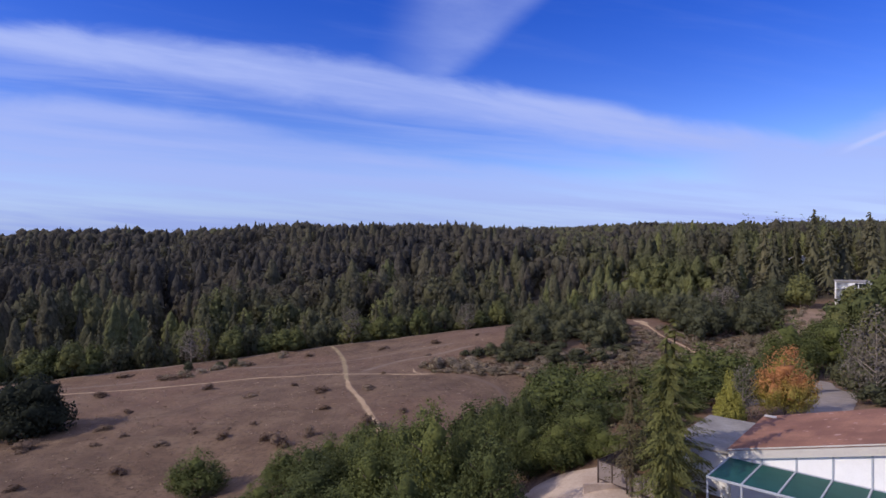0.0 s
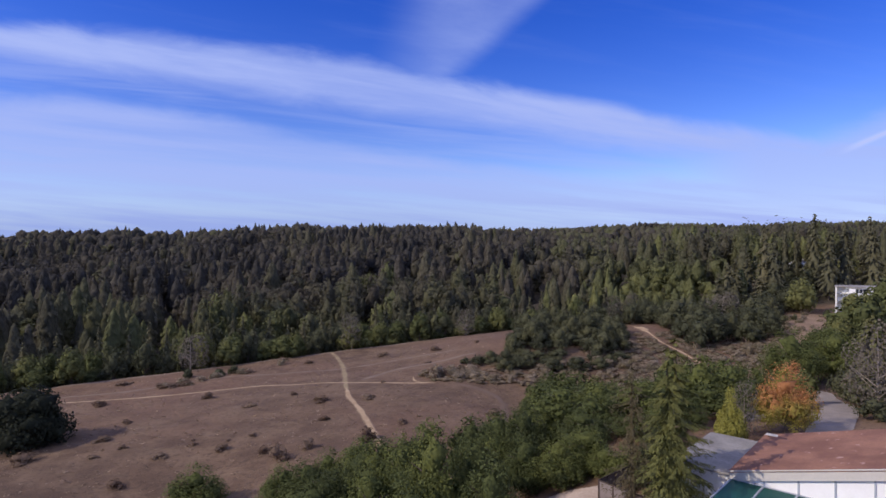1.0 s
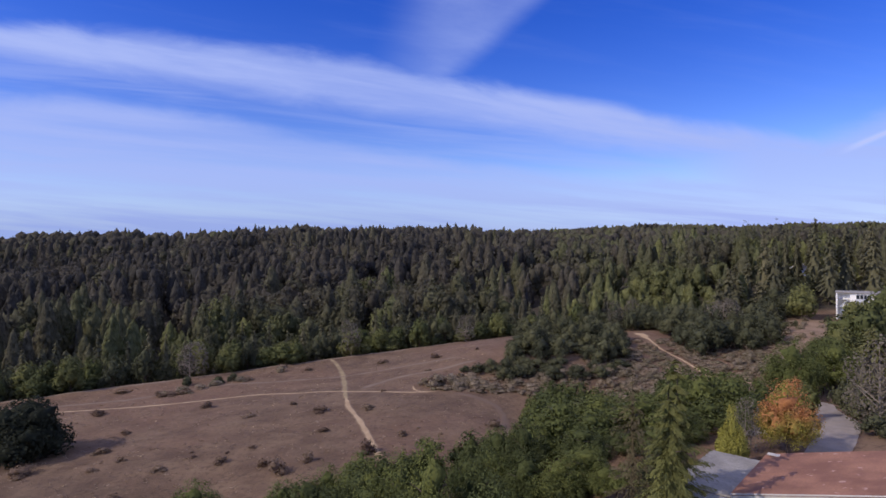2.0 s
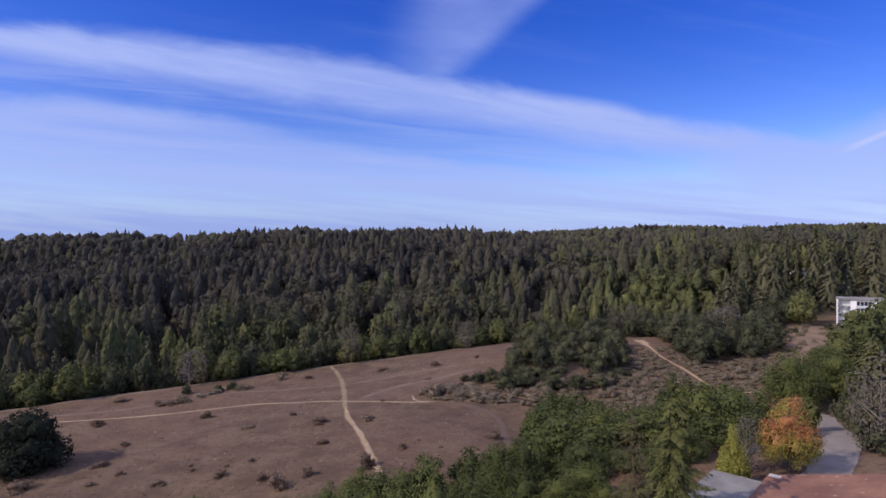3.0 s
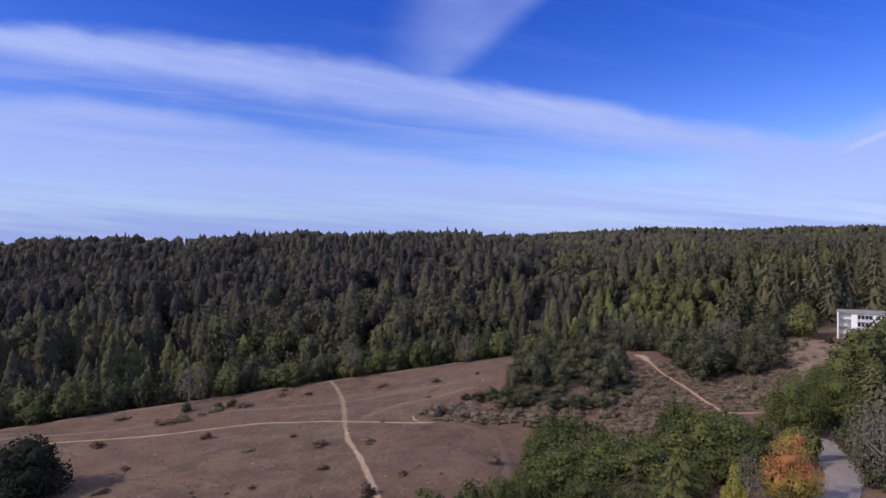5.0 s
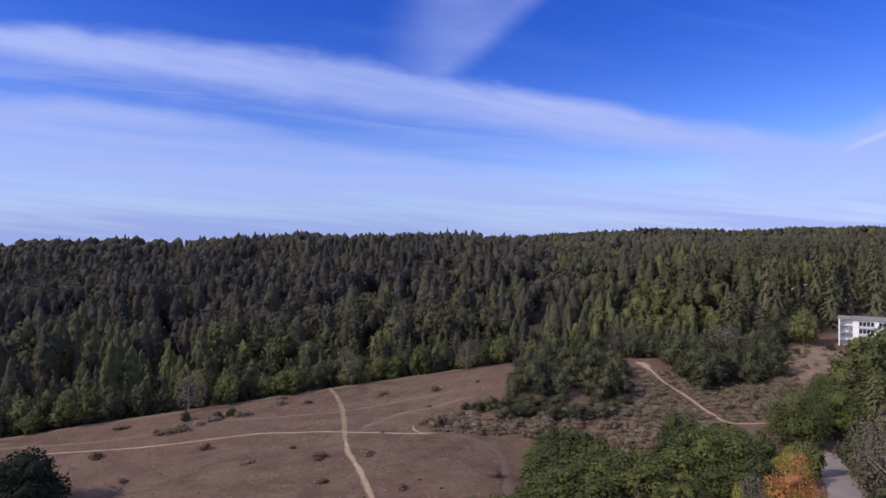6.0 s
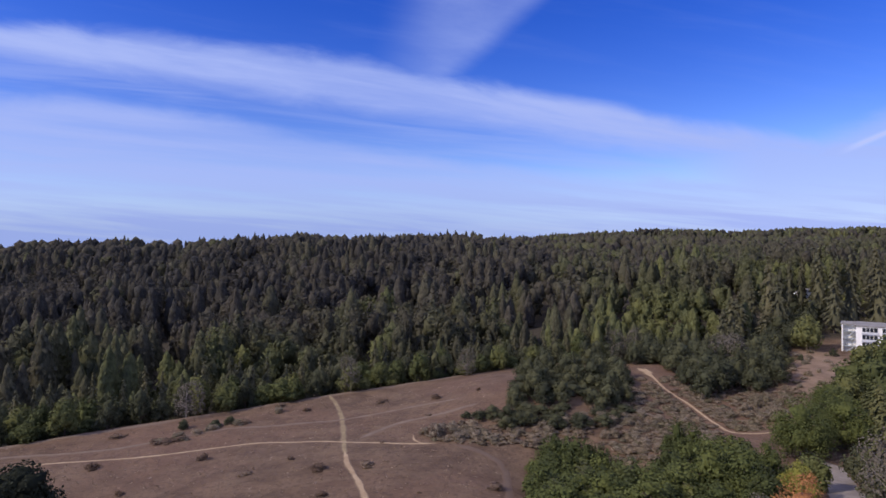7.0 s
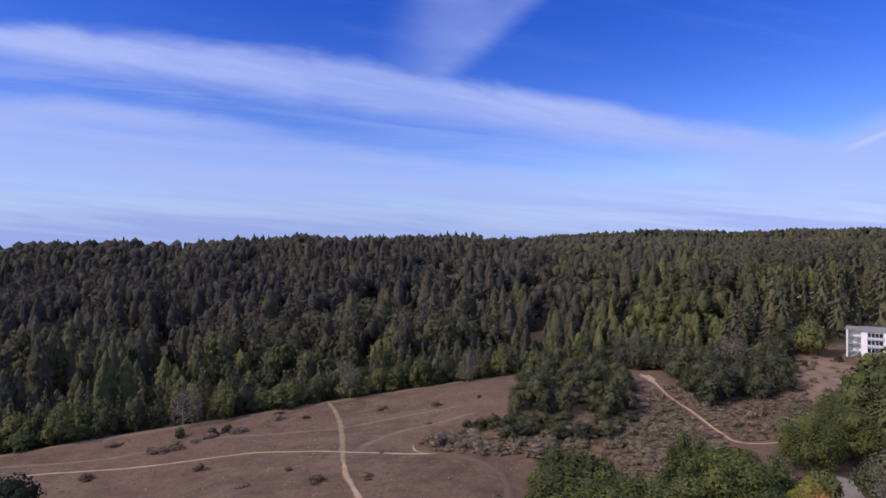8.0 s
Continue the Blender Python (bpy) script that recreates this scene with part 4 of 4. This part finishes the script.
for k, (x, y) in enumerate(((138.5, 241), (141.2, 239), (143.4, 242), (146.6, 240), (148.8, 242.5), (152, 240.5), (144.9, 238), (150.3, 238), (140, 237.5))):
    WOOD_FIR.stand(x, y, 21 + 2 * (k % 3), 3.0, label="tall dark conifer before a small distant white house")


# ---- the far woods ----
def far_woods():
    rng = rng_of(400)
    # for each distance: three broad egg-shaped crowns, two pointed conifers, three round crowns
    fine = ([round_crown(rng_of(410 + k), 17, 5.2, 0.2, 20, 380, 0.62, tufted=True) for k in range(3)] + [needle_mass(rng_of(414 + k), 16, 4.2, 11, 9, 150, 0.7, 0.55 + 0.2 * k) for k in range(2)]
            + [round_crown(rng_of(420 + k), 11, 5.4, 0.2, 20, 340, 0.62, tufted=True) for k in range(3)])
    middle = ([round_crown(rng_of(430 + k), 17, 5.4, 0.2, 9, 62, 1.1, tufted=True) for k in range(3)] + [needle_mass(rng_of(434 + k), 16, 4.3, 8, 8, 60, 0.9, 0.5 + 0.2 * k) for k in range(2)]
              + [round_crown(rng_of(440 + k), 11, 5.6, 0.2, 9, 58, 1.1, tufted=True) for k in range(3)])
    coarse = ([round_crown(rng_of(450 + k), 14, 5.6, 0.2, 4, 16, 1.2, inner=0.94) for k in range(3)] + [needle_mass(rng_of(454 + k), 15, 3.6, 5, 5, 14, 1.1, 0.6 + 0.2 * k) for k in range(2)]
              + [round_crown(rng_of(460 + k), 11, 6.0, 0.2, 4, 16, 1.2, inner=0.94) for k in range(3)])
    for label, protos, near, far, gap, grown in (("dense dark wood of conifers and oaks beyond the meadow", fine, 60, 310, 9.4, 1.42),
                                                 ("dark wooded hillside rising behind the valley", middle, 310, 600, 10.6, 1.45),
                                                 ("distant wooded ridge under the sky", coarse, 600, 1330, 12.6, 1.35)):
        pieces, tints = [], []
        y = near
        while y < far:
            wide = 0.8 * y + 25
            for x in np.arange(-wide, wide, gap):
                px, py = x + rng.uniform(-0.8, 0.8) * gap, y + rng.uniform(-0.8, 0.8) * gap
                start = float(edge_of_field(px)) + 24
                if px > 40:
                    start = 208 if px < 60 else 212 + 0.18 * (px - 60) if px < 175 else 150
                hollow = float(np.interp(px, CREST_X, CREST_Y)) + 75
                if py < start or (py > hollow and (px < 120 or py < 1030)):
                    continue
                lane = 212 < py < 250 and abs(px / py - 0.607) < 0.036
                # stands of one kind and age, with thin places between
                stand = noise.noise((px / 42, py / 55, 1.3))
                age = noise.noise((px / 30 + 9, py / 34, 4.1))
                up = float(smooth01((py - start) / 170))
                # leaf colour plus painted hillside light: brighter low and right, dimmer uphill and ahead
                tone = 0.56 - 0.36 * up + (0.10 if px < -40 else 0.0) * (1 - up) + 0.15 * min(max(px / max(160, 0.4 * py), -0.4), 1) - 0.13 * up * math.exp(-((px / py + 0.02) / 0.14) ** 2)
                tone += 0.42 * noise.noise((px / 38, py / 46, 8.8)) + rng.normal() * 0.08
                if age < -0.26 and py > start + 60 and rng.random() < 0.7:
                    continue
                size = float(np.clip((1.0 + 0.5 * age) * rng.lognormal(0, 0.17), 0.55, 1.5)) * grown * (0.5 + 0.5 * float(smooth01((py - start) / 80)))
                if lane:
                    size = rng.uniform(0.36, 0.5)
                if px > 10 and py < 340:
                    size = min(size, 1.2)
                size = min(size, 1.6 if px < 100 else 1.4)
                conifer = rng.random() < 0.62 + 0.9 * stand
                pointed = noise.noise((px / 60 + 3, py / 70, 6.5)) > (-0.1 if py < 300 else 0.15 if py < 600 else 0.3)
                k = (3 + int(rng.integers(0, 2)) if pointed else int(rng.integers(0, 3))) if conifer else 5 + int(rng.integers(0, 3))
                if k < 3:
                    size *= 0.95
                if not conifer:
                    tone, size = tone + 0.08, size * 1.12
                pale = rng.random() < 0.008 and py < 520
                if pale:
                    k, size = 5, 0.7
                v, f = protos[k]
                turn = rng.uniform(0, 6.283)
                c, s = math.cos(turn), math.sin(turn)
                tall = size * rng.uniform(0.88, 1.15)
                p = np.stack([(v[:, 0] * c - v[:, 1] * s) * size, (v[:, 0] * s + v[:, 1] * c) * size, v[:, 2] * tall], 1)
                pieces.append((p + (px, py, float(ground(px, py)) - 0.3), f))
                tints.append(np.full(len(v), 1.0 if pale else min(max(tone, 0.0), 0.83)))
            y += gap * 0.9
        if far > 1300:
            # a clump of broad crowns that stands up from the far ridge
            for n, (px, py, wide) in enumerate(((396, 1196, 1.3), (408, 1204, 1.6), (420, 1200, 1.8), (432, 1208, 1.5), (442, 1202, 1.2))):
                v, f = coarse[5 + n % 3]
                pieces.append((v * (wide, wide, (87 - float(ground(px, py))) / 11) + (px, py, float(ground(px, py))), f))
                tints.append(np.full(len(v), 0.1))
        v, f = merged(pieces)
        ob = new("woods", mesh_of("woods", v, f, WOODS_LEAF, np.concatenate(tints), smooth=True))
        tagged(ob, label, "woods", kind="stuff")


far_woods()

# ---- the house with its green canopy ----


def make_roofing():
    """Red-brown shingles in rows, with faded and pale patched places."""
    m, tree, s, face, where = material("brown_red_shingles", 0.9)
    parts = tree.nodes.new("ShaderNodeSeparateXYZ")
    tree.links.new(where, parts.inputs[0])
    row = s("FRACT", s("MULTIPLY", parts.outputs[0], 3.2))
    flat = s.join(parts.outputs[0], parts.outputs[1], 0.0)
    wide, grit, spot = s.noise(flat, 0.22, 4.0, 0.6), s.noise(flat, 5.0, 4.0, 0.7), s.noise(flat, 1.1, 2.0, 0.4)
    c = s.mix(s.step(wide, 0.35, 0.65), (0.205, 0.098, 0.066), (0.33, 0.165, 0.105))
    c = s.mix(s("MULTIPLY", s.step(grit, 0.4, 0.75), 0.45), c, (0.16, 0.082, 0.058))
    c = s.mix(s("MULTIPLY", s.step(spot, 0.66, 0.72), 0.7), c, (0.50, 0.32, 0.26))
    c = s.mix(s("MULTIPLY", s.step(row, 0.86, 0.98), 0.12), c, (0.11, 0.055, 0.04))
    tree.links.new(c, face.inputs["Base Color"])
    relief(tree, s, face, s("ADD", s("MULTIPLY", row, 0.4), grit), 0.4, 0.02)
    return m


ROOFING = make_roofing()
WHITE = plain("white_paint", (0.82, 0.80, 0.75), (0.89, 0.87, 0.82), 0.7, 0.7, bump=0.05)
BEIGE = plain("beige_board", (0.50, 0.46, 0.40), (0.58, 0.54, 0.47), 0.7, 0.7, bump=0.05)
STEEL = plain("painted_grey_steel", (0.34, 0.37, 0.40), (0.44, 0.46, 0.48), 2.0, 0.45, bump=0.05)
PALE_PANEL = plain("pale_grey_panel", (0.52, 0.53, 0.54), (0.62, 0.62, 0.62), 0.8, 0.6, bump=0.05)
GREEN_CLOTH = plain("dark_green_shade_cloth", (0.008, 0.062, 0.050), (0.014, 0.085, 0.070), 0.8, 0.6, bump=0.1)
FLAT_ROOF = plain("pale_grey_roof_felt", (0.20, 0.185, 0.165), (0.33, 0.31, 0.28), 0.4, 0.85, bump=0.2)
DARK_WOOD = plain("dark_brown_fence_wood", (0.045, 0.030, 0.024), (0.075, 0.052, 0.042), 2.0, 0.8, bump=0.2)
MESH_SCREEN = plain("brown_screen", (0.19, 0.155, 0.135), (0.25, 0.205, 0.18), 2.0, 0.8, bump=0.1)
GLASS = plain("dark_window_glass", (0.02, 0.025, 0.03), (0.035, 0.04, 0.05), 0.6, 0.12, bump=0.0)

YARD_Z = 7.0
HOUSE = pose(26.07, 52.46, YARD_Z, 0, 0, math.degrees(math.atan2(-0.678, 0.735)))
# house axes: x along the wall, rising with the roof; -y out under the canopy, +y into the house


def house():
    thing = tagged(new("house"), "white-walled house under a low-pitched red-brown roof", "house")
    thing.matrix_basis = HOUSE
    eave, pitch, back, long, deep = 4.97, 0.27, 0.03, 16.0, 11.9

    def roof_z(x, y):
        return eave + pitch * x + back * y
    bm = bmesh.new()
    top = [bm.verts.new((x, y, roof_z(x, y))) for x, y in ((-0.2, -0.35), (long, -0.35), (long, deep), (-0.2, deep))]
    low = [bm.verts.new(v.co - Vector((0, 0, 0.18))) for v in top]
    bm.faces.new(top), bm.faces.new(low[::-1])
    for k in range(4):
        bm.faces.new((top[k], low[k], low[(k + 1) % 4], top[(k + 1) % 4]))
    part("roof", bm, ROOFING, thing, "red-brown shingled roof with pale worn patches")
    bm = bmesh.new()
    ring = [bm.verts.new(c) for c in ((0, 0, -1.2), (long - 0.3, 0, -1.2), (long - 0.3, 0, roof_z(long - 0.3, 0) - 0.2), (0, 0, roof_z(0, 0) - 0.2))]
    face = bm.faces.new(ring)
    moved = bmesh.ops.extrude_face_region(bm, geom=[face])["geom"]
    bmesh.ops.translate(bm, vec=(0, deep - 0.4, 0), verts=[v for v in moved if isinstance(v, bmesh.types.BMVert)])
    bmesh.ops.recalc_face_normals(bm, faces=bm.faces[:])
    part("wall", bm, WHITE, thing)
    bm = bmesh.new()
    a = [bm.verts.new((x, -0.3, roof_z(x, -0.3) - d)) for x, d in ((-0.1, 0.185), (long - 0.1, 0.185), (long - 0.1, 0.95), (-0.1, 0.95))]
    face = bm.faces.new(a)
    moved = bmesh.ops.extrude_face_region(bm, geom=[face])["geom"]
    bmesh.ops.translate(bm, vec=(0, 0.12, 0), verts=[v for v in moved if isinstance(v, bmesh.types.BMVert)])
    bmesh.ops.recalc_face_normals(bm, faces=bm.faces[:])
    part("fascia", bm, BEIGE, thing, "wide beige board under the roof's edge")
    bm = bmesh.new()
    for x0, x1 in ((-0.2, long),):
        edge = [bm.verts.new((x, y, roof_z(x, -0.35) + z)) for x in (x0, x1) for y, z in ((-0.40, -0.10), (-0.355, -0.10), (-0.355, 0.015), (-0.40, 0.015))]
        for q in ((0, 1, 2, 3), (7, 6, 5, 4), (0, 4, 5, 1), (1, 5, 6, 2), (2, 6, 7, 3), (3, 7, 4, 0)):
            bm.faces.new([edge[k] for k in q])
    bmesh.ops.recalc_face_normals(bm, faces=bm.faces[:])
    part("edge_trim", bm, BEIGE, thing, "pale metal trim along the roof's edge")
    box_part("roof_board", BEIGE, thing, 0.1, 10.7, eave + 0.60, 1.5, 11.4, eave + 0.66, "pale loose board at the roof's corner")
    for k in range(1, 6):
        x = 2.6 * k
        box_part("batten", STEEL, thing, x - 0.06, -0.09, 4.2, x + 0.06, 0, roof_z(x, 0) - 0.98, "grey upright on the white wall")
    return thing


def canopy():
    thing = tagged(new("canopy"), "grey steel canopy roofed with dark green panels beside the house", "canopy")
    thing.matrix_basis = HOUSE
    deep, bay, z = 6.1, 2.6, 4.2
    for k in range(6):
        x = bay * k
        box_part("rafter", STEEL, thing, x - 0.07, -deep, z - 0.16, x + 0.07, -0.12, z + 0.06, bevel=0.015)
        box_part("post", STEEL, thing, x - 0.07, -deep - 0.07, -0.3, x + 0.07, -deep + 0.07, z - 0.17)
        if k < 5:
            box_part("panel", GREEN_CLOTH, thing, x + 0.09, -deep + 0.09, z - 0.06, x + bay - 0.09, -0.28, z - 0.02, "dark green panel")
    box_part("front_beam", STEEL, thing, -0.08, -deep - 0.16, z - 0.15, bay * 5 + 0.1, -deep - 0.01, z + 0.03, bevel=0.015)
    box_part("back_beam", STEEL, thing, -0.08, -0.26, z - 0.17, bay * 5 + 0.1, -0.125, z + 0.05, bevel=0.015)
    return thing


def annex():
    thing = tagged(new("annex"), "low annex with a flat pale grey roof beside the house", "house")
    thing.matrix_basis = HOUSE
    box_part("wall", WHITE, thing, -5.4, 0.6, -1.2, -0.25, 11.6, 4.15)
    box_part("roof", FLAT_ROOF, thing, -5.7, 0.3, 4.16, -0.22, 12.0, 4.36, "pale grey flat roof", bevel=0.03)
    return thing


house()
canopy()
annex()


def distant_house():
    thing = tagged(new("distant_house"), "small white house among the far trees", "house")
    thing.matrix_basis = pose(147.0, 249.0, float(ground(150, 249)), 0, 0, -30)
    box_part("wall", WHITE, thing, 0, 0, -2, 9, 6, 6.2)
    bm = bmesh.new()
    v = [bm.verts.new(p) for p in ((-0.4, -0.4, 6.25), (9.4, -0.4, 6.25), (9.4, 6.4, 6.25), (-0.4, 6.4, 6.25), (-0.4, 3, 7.6), (9.4, 3, 7.6))]
    for q in ((0, 1, 5, 4), (2, 3, 4, 5), (1, 2, 5), (3, 0, 4), (3, 2, 1, 0)):
        bm.faces.new([v[k] for k in q])
    part("roof", bm, FLAT_ROOF, thing, "grey pitched roof")
    for x in (1.6, 4.6, 7.2):
        box_part("window", GLASS, thing, x, -0.05, 3.6, x + 0.9, -0.004, 5.2)


distant_house()


def fence(points, height=1.9):
    thing = tagged(new("fence"), "dark brown framed screen fence round the yard", "fence")
    for (x0, y0), (x1, y1) in zip(points, points[1:]):
        length = math.hypot(x1 - x0, y1 - y0)
        n = max(1, round(length / 1.5))
        turn = math.degrees(math.atan2(y1 - y0, x1 - x0))
        for k in range(n):
            m = pose(x0 + (x1 - x0) * k / n, y0 + (y1 - y0) * k / n, YARD_Z, 0, 0, turn)
            w = length / n
            for name, mat, box in (("post", DARK_WOOD, (-0.06, -0.06, -0.3, 0.06, 0.06, height + 0.5)),
                                   ("rail", DARK_WOOD, (0.065, -0.04, height + 0.38, w - 0.065, 0.04, height + 0.48)),
                                   ("rail", DARK_WOOD, (0.065, -0.04, 0.5, w - 0.065, 0.04, 0.6)),
                                   ("screen", MESH_SCREEN, (0.065, -0.012, 0.605, w - 0.065, 0.012, height + 0.375))):
                box_part(name, mat, thing, *box).matrix_local = m
    return thing


fence(((15.2, 56.6), (19.2, 51.6), (21.5, 49.2)))
fence(((15.2, 56.7), (19.6, 60.6)))
tagged(box_part("garden_wall", SAND, None, 13.4, 55.2, 5.2, 17.6, 55.5, 7.6, bevel=0.03), "low pale retaining wall in front of the fence", "wall")


def white_block():
    """The four-storey white building on the rise."""
    thing = tagged(new("white_building"), "four-storey white building with outside stairs and grey flat roof", "building")
    thing.matrix_basis = pose(133.4, 197.0, 9.4, 0, 0, -35.6)
    high, storey = 9.6, 2.42
    box_part("wall", WHITE, thing, 3.9, -4.6, -4, 26, 9, high, "smooth white plastered wall")
    box_part("wall", WHITE, thing, 0, 2.0, -4, 3.89, 9, high - 0.1, "white wall behind the stairs")
    box_part("roof", FLAT_ROOF, thing, 3.7, -4.9, high + 0.004, 26.3, 9.3, high + 0.3, "grey flat roof")
    box_part("roof", FLAT_ROOF, thing, -0.3, -0.2, high - 0.095, 3.69, 9.3, high + 0.2, "grey flat roof")
    for k in range(4):
        z = k * storey - 0.1
        for c in range(4):
            x = 5.5 + c * 5.2
            window = box_part("window", GLASS, thing, x, -4.66, z + 0.8, x + 4.2, -4.6, z + 2.15)
            for b in (0.0, 1.0, 2.0, 3.0, 4.08):
                box_part("mullion", WHITE, window, x + b, -4.72, z + 0.8, x + b + 0.12, -4.661, z + 2.15)
            box_part("spandrel", PALE_PANEL, thing, x - 0.1, -5.0, z + 0.05, x + 4.3, -4.602, z + 0.76, "pale grey balcony front under the window")
    stairs = tagged(new("stairs"), "open steel stairs")
    stairs.parent = thing
    for k in range(4):
        z = k * storey
        box_part("landing", STEEL, stairs, 0.45, -0.1, z - 0.06, 3.85, 1.98, z + 0.08)
        box_part("railing", STEEL, stairs, 0.45, -0.16, z + 0.85, 3.85, -0.11, z + 0.95)
        for r in range(6):
            box_part("baluster", STEEL, stairs, 0.5 + r * 0.62, -0.15, z + 0.085, 0.56 + r * 0.62, -0.12, z + 0.845)
        if k < 3:
            bm = bmesh.new()
            block(bm, -1.7, -0.4, -0.1, 1.7, 0.4, 0.1)
            flight = part("flight", bm, STEEL, stairs)
            flight.matrix_local = pose(2.1, 0.4 + 1.0 * (k % 2), z + storey / 2, 0, 40 if k % 2 else -40, 0)
    box_part("fin_wall", WHITE, thing, 0.0, -0.3, -4, 0.4, 1.99, high - 0.1)
    return thing


white_block()

for x, y, h, r in ((22.6, 47.0, 0.9, 0.8), (23.4, 46.2, 0.8, 0.7), (24.3, 45.2, 0.9, 0.8)):
    LIME_BUSH.stand(x, y, h, r)
